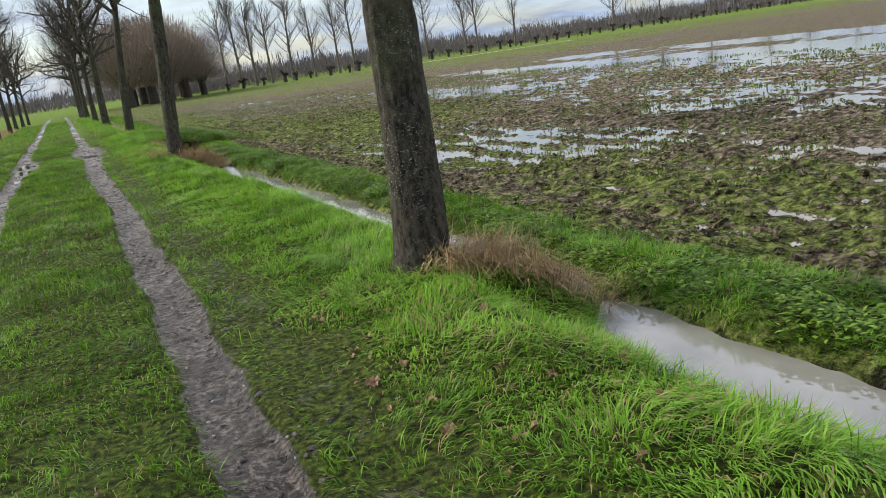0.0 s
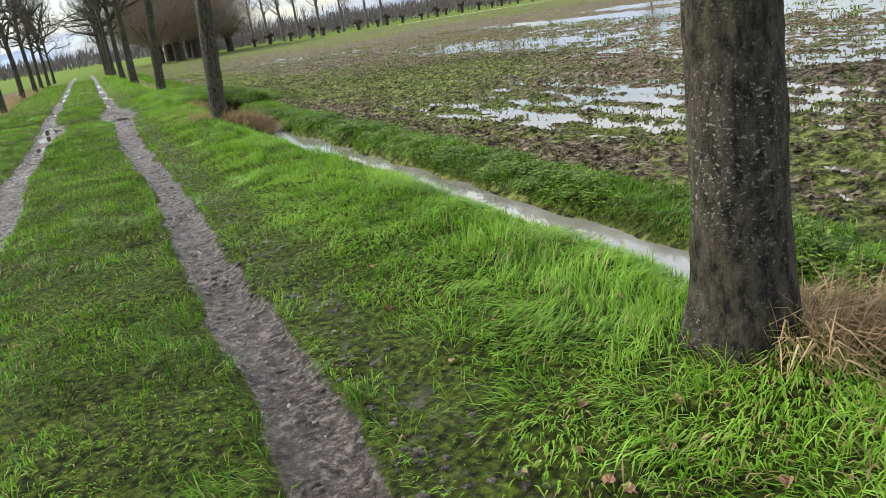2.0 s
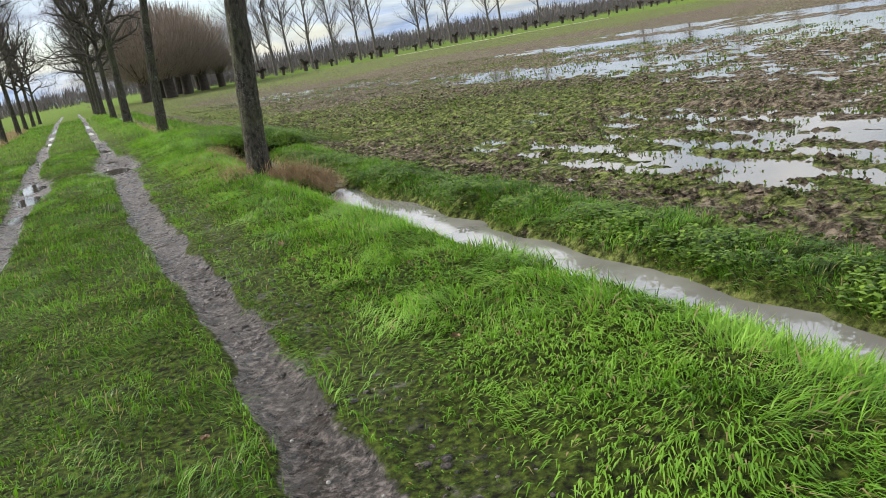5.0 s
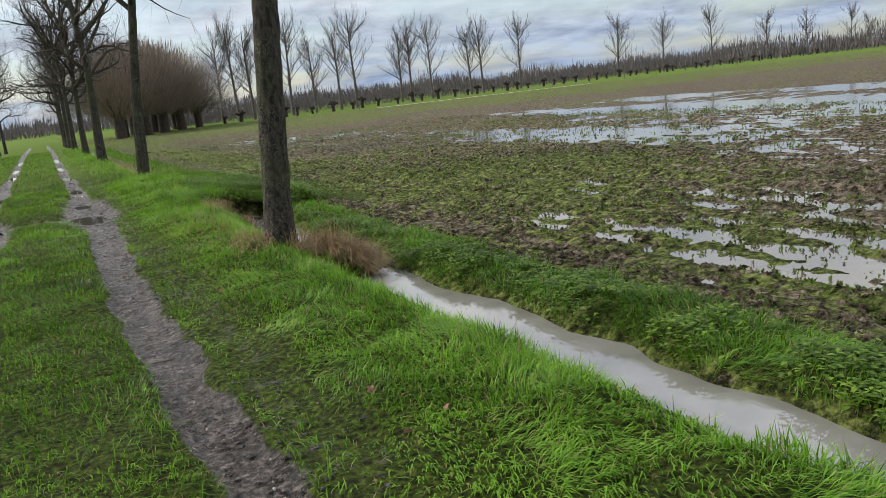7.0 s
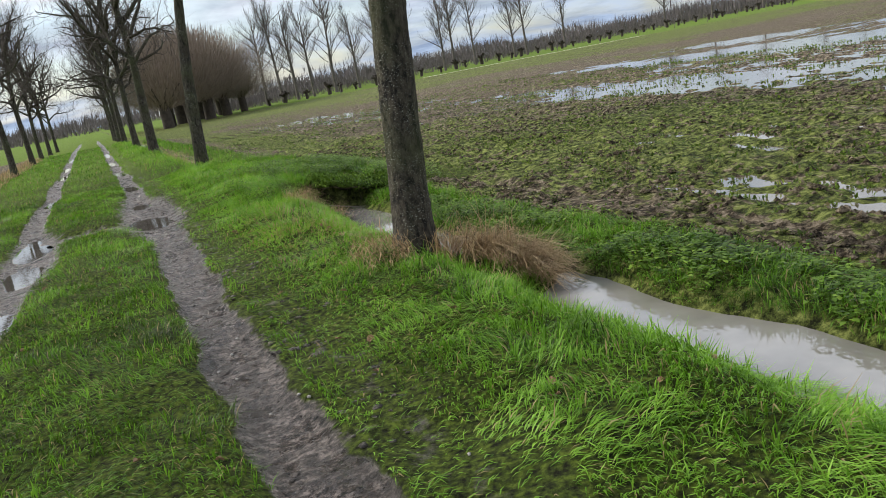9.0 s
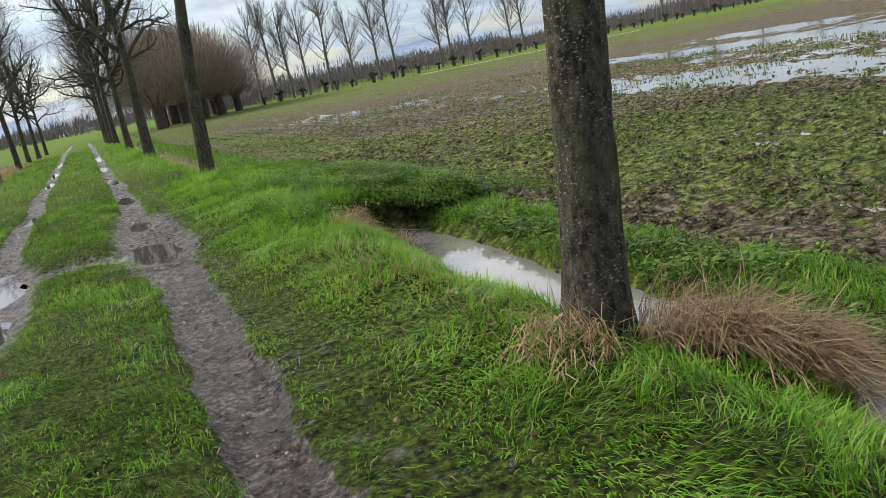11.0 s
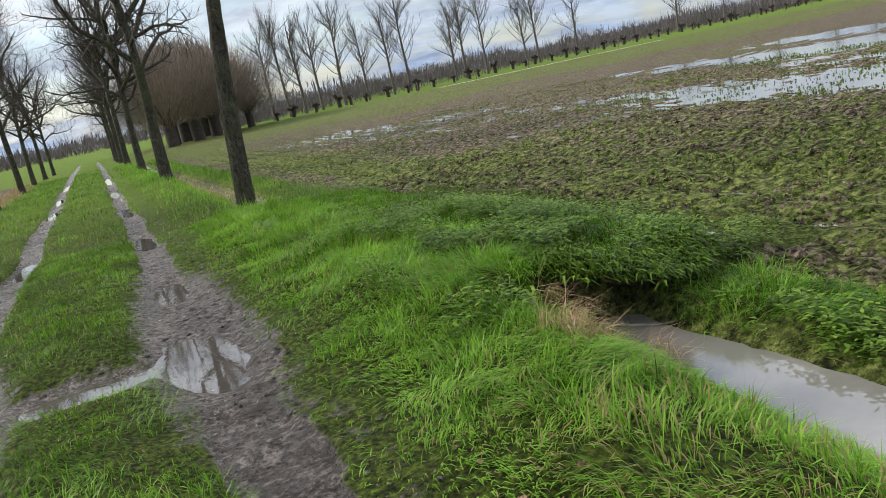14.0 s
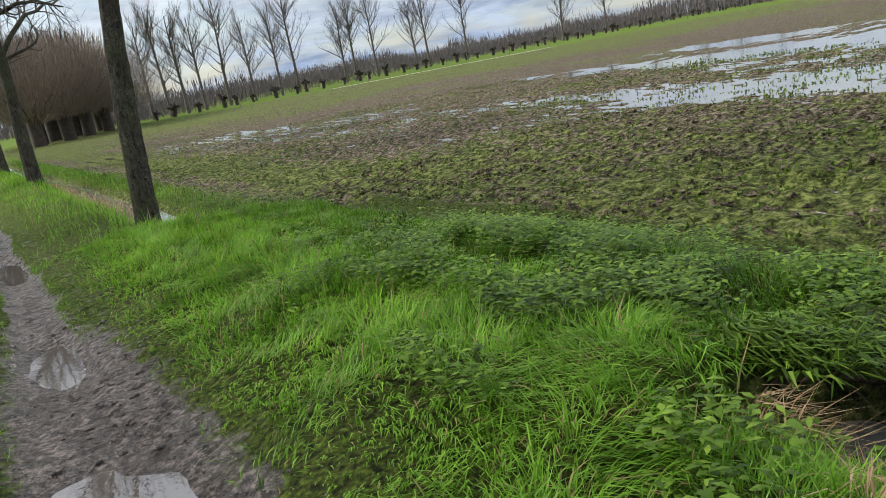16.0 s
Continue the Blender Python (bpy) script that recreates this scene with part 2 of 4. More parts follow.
def bell(x, y, cx, cy, rx, ry):
    return np.exp(-(((x - cx) / rx) ** 2 + ((y - cy) / ry) ** 2) ** 1.5)


RUT_R, RUT_L = 0.42, -1.27
WATER_Z, FIELD_Z = -0.451, -0.40
# centre x, y, half width, half length of the puddles in the ruts
PUDDLES = [(0.36, 25.6, 0.40, 0.80), (-0.45, 25.6, 0.48, 0.34), (0.45, 28.3, 0.20, 0.55), (0.46, 32.9, 0.22, 0.75), (0.46, 39.5, 0.20, 1.3), (0.38, 47.5, 0.18, 1.8),
           (-1.25, 25.6, 0.30, 1.15), (-1.20, 23.3, 0.30, 0.85), (-1.31, 33.2, 0.20, 0.8), (-1.40, 44.3, 0.20, 1.5), (-1.42, 50.5, 0.2, 2.2), (-1.42, 61.0, 0.2, 3.0),
           (-1.28, 20.8, 0.22, 0.6), (0.42, 58.0, 0.18, 3.0)]
# low wet places in the field: centre x, y, half width, half length, depth
HOLLOWS = [(6.2, 15.4, 0.65, 5.6, 0.070), (7.3, 13.0, 0.6, 5.5, 0.050), (8.8, 14.5, 1.1, 7.5, 0.068), (16.0, 30.5, 2.6, 11.0, 0.085), (14.0, 13.0, 2.6, 9.0, 0.050),
           (22.0, 24.0, 4.5, 16.0, 0.062), (31.0, 40.0, 8.0, 16.0, 0.062), (32.0, 15.0, 8.0, 16.0, 0.06), (12.5, 58.0, 6.0, 18.0, 0.048)]


def rut_shift(y, seed):
    return 0.05 * vnoise(y, y * 0, 3.1, seed) + 0.025 * vnoise(y, y * 0, 0.7, seed + 1)


def dam(y):
    return smooth(24.30, 24.50, y) * (1 - smooth(32.6, 33.8, y))


def mud_mask(x, y):
    grown = 0.06 * (1 - smooth(14, 21, y)) + 0.05 * smooth(29, 36, y) + 0.05 * vnoise(x, y, 0.4, 8)
    r = 1 - smooth(0.155, 0.28, np.abs(x - RUT_R - rut_shift(y, 3)) + grown)
    l = 1 - smooth(0.12, 0.24, np.abs(x - RUT_L + 0.002 * y - rut_shift(y, 5)))
    cross = bell(x, y, -0.42, 25.6, 0.65, 0.42)
    wide = bell(x, y, 0.45, 26.5, 0.52, 3.5)
    left_wide = bell(x, y, -1.2, 24.4, 0.42, 3.0)
    trodden = 0.34 * bell(x, y * 0, 0.82, 0, 0.28, 1)
    return np.maximum.reduce([r, l, cross, wide, left_wide, trodden])


def land(x, y):
    n1, n2, n3, n4 = vnoise(x, y, 1.7, 11), vnoise(x, y, 0.45, 12), vnoise(x, y, 0.16, 13), vnoise(x, y, 6.0, 14)
    near = 1 - smooth(60, 110, np.hypot(x, y))
    lane = 0.02 * n1 + 0.024 * n2 + 0.018 * n3 + 0.03 * smooth(0.9, 1.5, x) + 0.03 * bell(x, y, -0.42, y, 0.5, 1)
    m = mud_mask(x, y)
    lane = lane * (1 - 0.6 * m) - 0.055 * m + m * (0.014 * vnoise(x, y, 0.22, 22) + 0.008 * n3 + 0.010 * n2)
    bowl = x * 0
    for cx, cy, rx, ry in PUDDLES:
        bowl = np.maximum(bowl, bell(x, y, cx, cy, rx * 1.25, ry * 1.25))
    lane = lane * (1 - 0.55 * bowl) - (0.055 * m * 0.55 + 0.075) * bowl
    wob = 0.06 * vnoise(y, y * 0, 1.9, 31) + 0.04 * vnoise(y, y * 0, 0.5, 32)
    near_shift = wob + 0.27 * np.exp(-((y - 8.3) / 4.6) ** 6) + 0.14 * smooth(22.0, 23.0, y) * (1 - smooth(25, 26, y))
    far_shift = wob + 0.10 * np.exp(-((y - 8.3) / 4.6) ** 6)
    open_ditch = 1 - dam(y)
    near_bank = smooth(1.80 + near_shift, 2.98 + near_shift, x)
    far_bank = smooth(3.0 + far_shift, 3.48 + far_shift, x)
    row = 0.030 * np.sin(x * 2 * math.pi / 0.75 + 0.6 * n4) * smooth(4.2, 5.0, x)
    field = FIELD_Z + 0.13 * (1 - smooth(3.6, 5.2, x)) + row + (0.022 * n1 + 0.042 * n2 + 0.030 * n3 + 0.016 * vnoise(x, y, 0.09, 15)) * (1 - 0.3 * smooth(14, 30, x)) + 0.02 * n4
    for cx, cy, rx, ry, d in HOLLOWS:
        field = field - d * bell(x, y, cx, cy, rx, ry)
    field = field + 0.032 * bell(x, y, 8.0, 30.0, 5.0, 8.0) + 0.03 * bell(x, y, 5.5, 5.0, 2.0, 4.5)
    field = field + 0.12 * smooth(60, 100, y) + 0.05 * smooth(38, 50, x)
    bottom = -0.53 + 0.02 * n2
    ditch = lane * (1 - near_bank) + bottom * near_bank
    ditch = ditch * (1 - far_bank) + field * far_bank
    ditch = ditch + 0.22 * bell(x, y, 2.80, 4.55, 0.45, 0.50) + 0.22 * bell(x, y, 2.75, 18.5, 0.40, 0.50)
    cross = smooth(2.2, 5.2, x)
    filled = (lane + 0.10 * bell(x, y, 3.0, 26.3, 1.4, 2.2)) * (1 - cross) + field * cross + 0.05 * n2 * bell(x, y, 3.2, 26, 1.6, 3)
    right = ditch * open_ditch + filled * (1 - open_ditch)
    left_drop = smooth(-3.9, -5.2, x)
    left = lane * (1 - left_drop) + (-0.22 + 0.03 * n1 + 0.03 * n2) * left_drop
    z = np.where(x > 1.5, right, left)
    return z * near + (-0.30 + 0.1 * vnoise(x, y, 25.0, 41)) * (1 - near) * smooth(0, 1, 1 - near)


def steps(*spans):
    """Grid lines from (start, end, step) spans, then growing to the horizon on both sides."""
    vals = []
    for a, b, s in spans:
        vals += list(np.arange(a, b - 1e-6, s))
    vals.append(spans[-1][1])
    s = spans[-1][2]
    while vals[-1] < 1800:
        s *= 1.22
        vals.append(vals[-1] + s)
    s, low = spans[0][2], []
    v = vals[0]
    while v > -1800:
        s *= 1.3
        v -= s
        low.append(v)
    return np.array(low[::-1] + vals)


def fill_mesh(name, verts, faces, mat, smooth_shade=True, attrs=None):
    """verts (n, 3) and faces (m, k) arrays into a mesh."""
    me = bpy.data.meshes.new(name)
    k = faces.shape[1]
    me.vertices.add(len(verts))
    me.vertices.foreach_set("co", np.ascontiguousarray(verts, dtype=np.float32).ravel())
    me.loops.add(faces.size)
    me.loops.foreach_set("vertex_index", np.ascontiguousarray(faces, dtype=np.int32).ravel())
    me.polygons.add(len(faces))
    me.polygons.foreach_set("loop_start", np.arange(len(faces), dtype=np.int32) * k)
    me.polygons.foreach_set("use_smooth", np.full(len(faces), smooth_shade))
    for key, v in (attrs or {}).items():
        at = me.attributes.new(key, "FLOAT", "POINT")
        at.data.foreach_set("value", np.ascontiguousarray(v, dtype=np.float32))
    me.materials.append(mat)
    me.update(calc_edges=True)
    return me


def build_ground():
    xs = steps((-5.0, -1.8, 0.14), (-1.8, 4.3, 0.062), (4.3, 10.0, 0.125), (10.0, 24.0, 0.19), (24.0, 44.0, 0.7))
    ys = steps((-2.0, 0.5, 0.25), (0.5, 30.0, 0.095), (30.0, 50.0, 0.25), (50.0, 90.0, 0.8))
    X, Y = np.meshgrid(xs, ys)
    x, y = X.ravel(), Y.ravel()
    z = land(x, y)
    nx, ny = len(xs), len(ys)
    i = (np.arange(ny - 1)[:, None] * nx + np.arange(nx - 1)[None, :]).ravel()
    faces = np.stack([i, i + 1, i + 1 + nx, i + nx], 1)
    near = 1 - smooth(100, 140, y)
    bank = (1 - dam(y)) * bell(x, y * 0, 3.15, 0, 0.30, 1)
    soil = np.maximum(np.where(x > 3, smooth(4.0, 4.5, x - 1.2 * dam(y))
                               * (1 - smooth(123, 131, y)), smooth(-4.0, -4.8, x) * (1 - smooth(80, 90, y))), np.maximum(bank, bell(x, y, 3.4, 24.3, 0.85, 0.5)))
    green = np.clip(1.1 - smooth(5.5, 9.5, x) * 0.9 - 0.75 * np.exp(-((x - 4.9) / 0.55) ** 2) + 0.7 * bell(x, y, 9, 26, 3.0, 6.0) + 0.8 * smooth(62, 85, y) + 0.5 * vnoise(x, y, 5.0, 51), 0, 1.4) - 0.32
    green = np.where(x < 0, -0.25, green - 0.05)
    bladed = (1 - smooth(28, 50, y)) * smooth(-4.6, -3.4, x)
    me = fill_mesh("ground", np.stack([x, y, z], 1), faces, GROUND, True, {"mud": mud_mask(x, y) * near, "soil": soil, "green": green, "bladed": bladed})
    tagged(new("ground", me), "wet grassy lane with muddy ruts beside a waterlogged field", "ground", kind="structure")


build_ground()


def water_sheet(name, label, x0, x1, y0, y1, z, mat):
    bm = bmesh.new()
    bmesh.ops.create_grid(bm, x_segments=4, y_segments=4, size=0.5)
    bmesh.ops.scale(bm, vec=(x1 - x0, y1 - y0, 1), verts=bm.verts)
    bmesh.ops.translate(bm, vec=((x0 + x1) / 2, (y0 + y1) / 2, z), verts=bm.verts)
    me = bpy.data.meshes.new(name)
    bm.to_mesh(me)
    bm.free()
    me.materials.append(mat)
    return tagged(new(name, me), label, "water", kind="structure")


water_sheet("water_ditch", "still silty water in the narrow ditch", 2.2, 3.75, -2, 24.6, -0.385, DITCH_WATER)
water_sheet("water_ditch_far", "still silty water in the ditch past the crossing", 2.2, 3.75, 33.0, 75, -0.385, DITCH_WATER)
water_sheet("water_field", "shallow rainwater standing between the field rows", 4.15, 45, -2, 80, -0.444, FIELD_WATER)

for cx, cy, rx, ry in PUDDLES:
    level = -0.103 - 0.004 * (cx < 0) + 0.0015 * math.sin(cy * 7)
    bm = bmesh.new()
    bmesh.ops.create_circle(bm, cap_ends=True, segments=56, radius=1.0)
    for v in bm.verts:
        w = 1.32 + 0.06 * math.sin(3 * math.atan2(v.co.y, v.co.x) + cy)
        v.co = Vector((cx + v.co.x * rx * w, cy + v.co.y * ry * w, level))
    me = bpy.data.meshes.new("puddle")
    bm.to_mesh(me)
    bm.free()
    me.materials.append(PUDDLE_WATER)
    tagged(new("puddle", me), "shallow brown rain puddle in the muddy wheel rut", "puddle", "puddles in the ruts")



# ---- trees ----
rng = np.random.default_rng(7)


def tubes(lines, sides):
    """lines: (points (n, 3), radii (n)) each; one mesh's verts and quads."""
    V, F, base = [], [], 0
    a = np.arange(sides) * 2 * math.pi / sides
    for pts, rad in lines:
        pts = np.asarray(pts, dtype=float)
        d = np.gradient(pts, axis=0)
        d /= np.linalg.norm(d, axis=1)[:, None] + 1e-9
        ref = np.where(np.abs(d[:, 2:3]) > 0.9, np.array([[1.0, 0, 0]]), np.array([[0, 0, 1.0]]))
        if abs(d[0, 2]) > 0.9:
            ref = np.tile([1.0, 0, 0], (len(d), 1))
        u = np.cross(ref, d)
        u /= np.linalg.norm(u, axis=1)[:, None] + 1e-9
        w = np.cross(d, u)
        r = np.asarray(rad)[:, None, None]
        ring = pts[:, None, :] + r * (np.cos(a)[None, :, None] * u[:, None, :] + np.sin(a)[None, :, None] * w[:, None, :])
        n = len(pts)
        V.append(ring.reshape(-1, 3))
        i = (np.arange(n - 1)[:, None] * sides + np.arange(sides)[None, :])
        j = (np.arange(n - 1)[:, None] * sides + (np.arange(sides)[None, :] + 1) % sides)
        F.append(base + np.stack([i, j, j + sides, i + sides], 2).reshape(-1, 4))
        base += n * sides
    return np.concatenate(V), np.concatenate(F)


def grow(start, way, length, r0, r1, n, bend=0.25, lift=0.0, rg=rng):
    """A wandering branch line from start."""
    p, d = np.array(start, float), np.array(way, float) / np.linalg.norm(way)
    pts, step = [p.copy()], length / (n - 1)
    for _ in range(n - 1):
        d = d + rg.normal(0, bend / n ** 0.5, 3) + np.array([0, 0, lift / n])
        d /= np.linalg.norm(d)
        p = p + d * step
        pts.append(p.copy())
    return np.array(pts), np.linspace(r0, r1, n)


def side_way(d, rg, spread):
    v = np.cross(d, rg.normal(0, 1, 3))
    v /= np.linalg.norm(v) + 1e-9
    return d * math.cos(spread) + v * math.sin(spread)


def kites(P, L, W, way, droop, rg):
    """Blades of two triangles each, bent in the middle. P (n, 3) feet, way (n, 3) unit directions."""
    n = len(P)
    side = np.cross(way, np.array([0, 0, 1.0]))
    flatness = np.linalg.norm(side, axis=1)
    az = rg.uniform(0, 2 * math.pi, n)
    alt = np.stack([np.cos(az), np.sin(az), az * 0], 1)
    side = np.where(flatness[:, None] > 0.15, side / (flatness[:, None] + 1e-9), alt)
    mid = P + way * (L * 0.5)[:, None]
    tip_way = way.copy()
    tip_way[:, 2] -= droop
    tip_way[:, :2] *= (1 + 0.6 * droop)[:, None]
    tip_way /= np.linalg.norm(tip_way, axis=1)[:, None]
    tip = mid + tip_way * (L * 0.5)[:, None]
    V = np.stack([P, mid + side * (W * 0.5)[:, None], tip, mid - side * (W * 0.5)[:, None]], 1).reshape(-1, 3)
    b = np.arange(n)[:, None] * 4
    F = np.concatenate([b + np.array([[0, 1, 3]]), b + np.array([[1, 2, 3]])])
    return V, F


def lean_ways(n, rg, lean, toward=None):
    az = rg.uniform(0, 2 * math.pi, n)
    t = np.abs(rg.normal(0, lean, n))
    w = np.stack([np.sin(t) * np.cos(az), np.sin(t) * np.sin(az), np.cos(t)], 1)
    if toward is not None:
        w = w + toward
        w /= np.linalg.norm(w, axis=1)[:, None]
    return w


def twig_blades(lines, width, rg):
    """Thin twigs from branch lines, as narrow bent blades."""
    P = np.array([p[0] for p, _ in lines])
    d = np.array([p[-1] - p[0] for p, _ in lines])
    L = np.linalg.norm(d, axis=1)
    return kites(P, L, np.full(len(P), width) * rg.uniform(0.7, 1.3, len(P)), d / L[:, None], rg.uniform(-0.3, 0.3, len(P)), rg)


def trunk_part(height, radius, rg, detail):
    """A tapered, furrowed trunk with a flared foot that goes a little into the ground."""
    sides, rings = (56, 150) if detail else (12, 16)
    s = np.linspace(0, 1, rings)
    z = -0.25 + (height + 0.25) * s
    a = np.arange(sides) * 2 * math.pi / sides
    ph = rg.uniform(0, 6, 4)
    cx = 0.05 * np.sin(z * 0.7 + ph[0]) * np.clip(z, 0, 9) / 3
    cy = 0.05 * np.sin(z * 0.55 + ph[1]) * np.clip(z, 0, 9) / 3
    Z, A = np.meshgrid(z, a, indexing="ij")
    r = radius * (1 - 0.55 * np.clip(Z / height, 0, 1)) * (1 + 0.34 * np.exp(-np.clip(Z + 0.05, 0, 9) / 0.20) * (1 + 0.45 * np.sin(5 * A + ph[2])))
    r = r * (1 + 0.03 * np.sin(2 * A + ph[3] + Z))
    if detail:
        furrow = vnoise(A * 7.0 + 0.4 * vnoise(Z, A, 0.3, 61), Z * 2.2, 0.9, 62)
        r = r + 0.016 * np.abs(furrow) + 0.005 * vnoise(A * 9, Z * 9, 0.6, 63) - 0.006
    x, y = cx[:, None] + r * np.cos(A), cy[:, None] + r * np.sin(A)
    V = np.stack([x, y, Z], 2).reshape(-1, 3)
    i = np.arange(rings - 1)[:, None] * sides + np.arange(sides)[None, :]
    j = np.arange(rings - 1)[:, None] * sides + (np.arange(sides)[None, :] + 1) % sides
    F = np.stack([i, j, j + sides, i + sides], 2).reshape(-1, 4)
    return V, F, np.array([cx[-1], cy[-1], height]), lambda h: np.array([np.interp(h, z, cx), np.interp(h, z, cy), h])


def lane_tree(seed, height=12.5, radius=0.21, detail=False, crown=4.2, label=""):
    """A bare lane tree: furrowed trunk, rising limbs, a wide crown of twigs."""
    rg = np.random.default_rng(seed)
    fork = height * 0.62
    V, F, top, centre = trunk_part(fork, radius, rg, detail)
    limbs, twigs = [], []
    starts = [(centre(h), h) for h in np.linspace(crown, fork - 0.15, 13)]
    for k, (p, h) in enumerate(starts):
        az = k * 2.4 + rg.uniform(-0.4, 0.4)
        out = np.array([math.cos(az), math.sin(az), rg.uniform(0.35, 1.1)])
        ln = rg.uniform(3.2, 5.2) * (1.05 - 0.3 * (h - crown) / (fork - crown))
        limbs.append(grow(p, out, ln, rg.uniform(0.07, 0.115), 0.02, 9, 0.75, 0.55, rg))
    for k in range(4):
        az = k * 1.6 + rg.uniform(-0.4, 0.4)
        limbs.append(grow(top - np.array([0, 0, 0.2]), (0.45 * math.cos(az), 0.45 * math.sin(az), 1), height - fork, 0.085, 0.015, 10, 0.5, 0.3, rg))
    second = []
    for pts, rad in limbs:
        for i in range(2, len(pts) - 1):
            for _ in range(2):
                d = pts[i + 1] - pts[i]
                d /= np.linalg.norm(d)
                second.append(grow(pts[i], side_way(d, rg, rg.uniform(0.5, 1.0)), rg.uniform(0.9, 1.9), max(0.012, rad[i] * 0.5), 0.006, 6, 0.6, 0.35, rg))
    for pts, rad in second:
        for i in range(1, len(pts)):
            for _ in range(3):
                d = pts[i] - pts[i - 1]
                d /= np.linalg.norm(d)
                twigs.append(grow(pts[i], side_way(d, rg, rg.uniform(0.3, 1.1)), rg.uniform(0.35, 0.9), 0.0075, 0.004, 3, 0.5, 0.2, rg))
    root = tagged(new("lane_tree"), label, "tree", "bare trees lining the lane")
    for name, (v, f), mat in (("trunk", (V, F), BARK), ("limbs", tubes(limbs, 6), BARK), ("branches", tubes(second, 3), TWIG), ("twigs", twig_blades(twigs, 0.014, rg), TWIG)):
        ob = new(name, fill_mesh(name, v, f, mat))
        ob.parent = root
        if name in ("branches", "twigs"):
            tagged(ob, kind="stuff")
    return root


def ground_z(x, y):
    return float(land(np.array([float(x)]), np.array([float(y)]))[0])


def stand(ob, x, y, turn=0.0, scale=1.0, lean=0.0):
    ob.matrix_basis = pose(x, y, ground_z(x, y), 0, lean, 0) @ pose(0, 0, 0, 0, 0, turn) @ Matrix.Scale(scale, 4)
    return ob


BARE = "bare dark-barked lane tree on the grass verge"
tree_a = stand(lane_tree(1, 12.5, 0.19, True, 4.6, "bare tree with dark furrowed bark and dead grass at its foot"), 2.08, 5.03, lean=1.5)
tree_b = stand(lane_tree(2, 12.5, 0.165, True, 4.9, "bare tree with lichen-spotted bark on the ditch bank"), 2.12, 18.98, 40, lean=4.8)
tree_c = stand(lane_tree(3, 12.0, 0.165, True, 4.8, "bare mossy tree with a scarred trunk beside the ditch"), 2.30, 34.1, 100, lean=4.8)
tree_d = stand(lane_tree(4, 12.5, 0.20, False, 3.6, BARE), 2.12, 47.8)
tree_e = stand(lane_tree(5, 11.5, 0.18, False, 3.2, BARE), 2.05, 60.0)


def again(ob, x, y, turn, scale):
    c = copy_thing(ob, pose(0, 0, 0))
    return stand(c, x, y, turn, scale)


for i, (x, y) in enumerate([(1.9, 72.0), (1.9, 82.0), (1.9, 91.0), (2.0, 101.0), (2.2, 112.0)]):
    again(tree_d if i % 2 else tree_e, x, y, 70 * i + 30, 1.0 - 0.03 * (i % 3))
for i, (x, y) in enumerate([(-3.45, 39.2), (-3.5, 52.0), (-3.45, 63.5), (-3.5, 73.5), (-3.4, 84.0), (-3.3, 96.0)]):
    again(tree_e if i % 2 else tree_d, x, y, 115 * i + 10, 0.80 + 0.04 * (i % 2))


def poplar(seed, height):
    """A tall bare poplar: a long clear stem and steep fan-shaped branches."""
    rg = np.random.default_rng(seed)
    stem = grow((0, 0, -0.5), (0, 0, 1), height * 0.85, 0.32, 0.06, 12, 0.06, 0.3, rg)
    limbs, twigs = [], []
    for k in range(26):
        h = rg.uniform(0.28, 0.88)
        i = h * 11
        p = stem[0][int(i)] + (stem[0][min(11, int(i) + 1)] - stem[0][int(i)]) * (i - int(i))
        az = k * 2.4 + rg.uniform(-0.5, 0.5)
        limbs.append(grow(p, (0.92 * math.cos(az), 0.92 * math.sin(az), 1), height * (0.40 - 0.22 * h) * rg.uniform(0.8, 1.15), 0.075, 0.022, 7, 0.3, 0.35, rg))
    for pts, rad in limbs:
        for i in range(1, 7):
            for _ in range(8):
                d = pts[i] - pts[i - 1]
                d /= np.linalg.norm(d)
                twigs.append(grow(pts[i], side_way(d, rg, rg.uniform(0.3, 0.7)), rg.uniform(1.0, 2.4), 0.026, 0.010, 4, 0.4, 0.4, rg))
    root = tagged(new("poplar_tree"), "tall bare poplar behind the pollard hedge", "tree", "row of bare poplars")
    for name, (v, f) in (("trunk", tubes([stem], 7)), ("limbs", tubes(limbs, 4)), ("twigs", twig_blades(twigs, 0.036, rg))):
        ob = new(name, fill_mesh(name, v, f, POPLAR))
        ob.parent = root
    return root


POPLAR_X = (28.8, 31.8, 34.8, 38.1, 42.8, 47.9, 53.7, 57.5, 69.3, 72.0, 78.0, 90.0, 94.0, 107.0, 149.0, 173.0, 204.0, 246.0, 283.0, 332.0, 355.0)
kinds = [poplar(21, 19.0), poplar(22, 21.0), poplar(23, 18.0)]
for i, x in enumerate(POPLAR_X):
    y = 142 + 0.33 * x
    size = 0.92 + 0.12 * ((i * 7) % 5) / 4 + 0.10 * (x > 140)
    if i < 3:
        stand(kinds[i], x, y, 50 * i, size)
    else:
        again(kinds[i % 3], x, y, 67 * i, size)


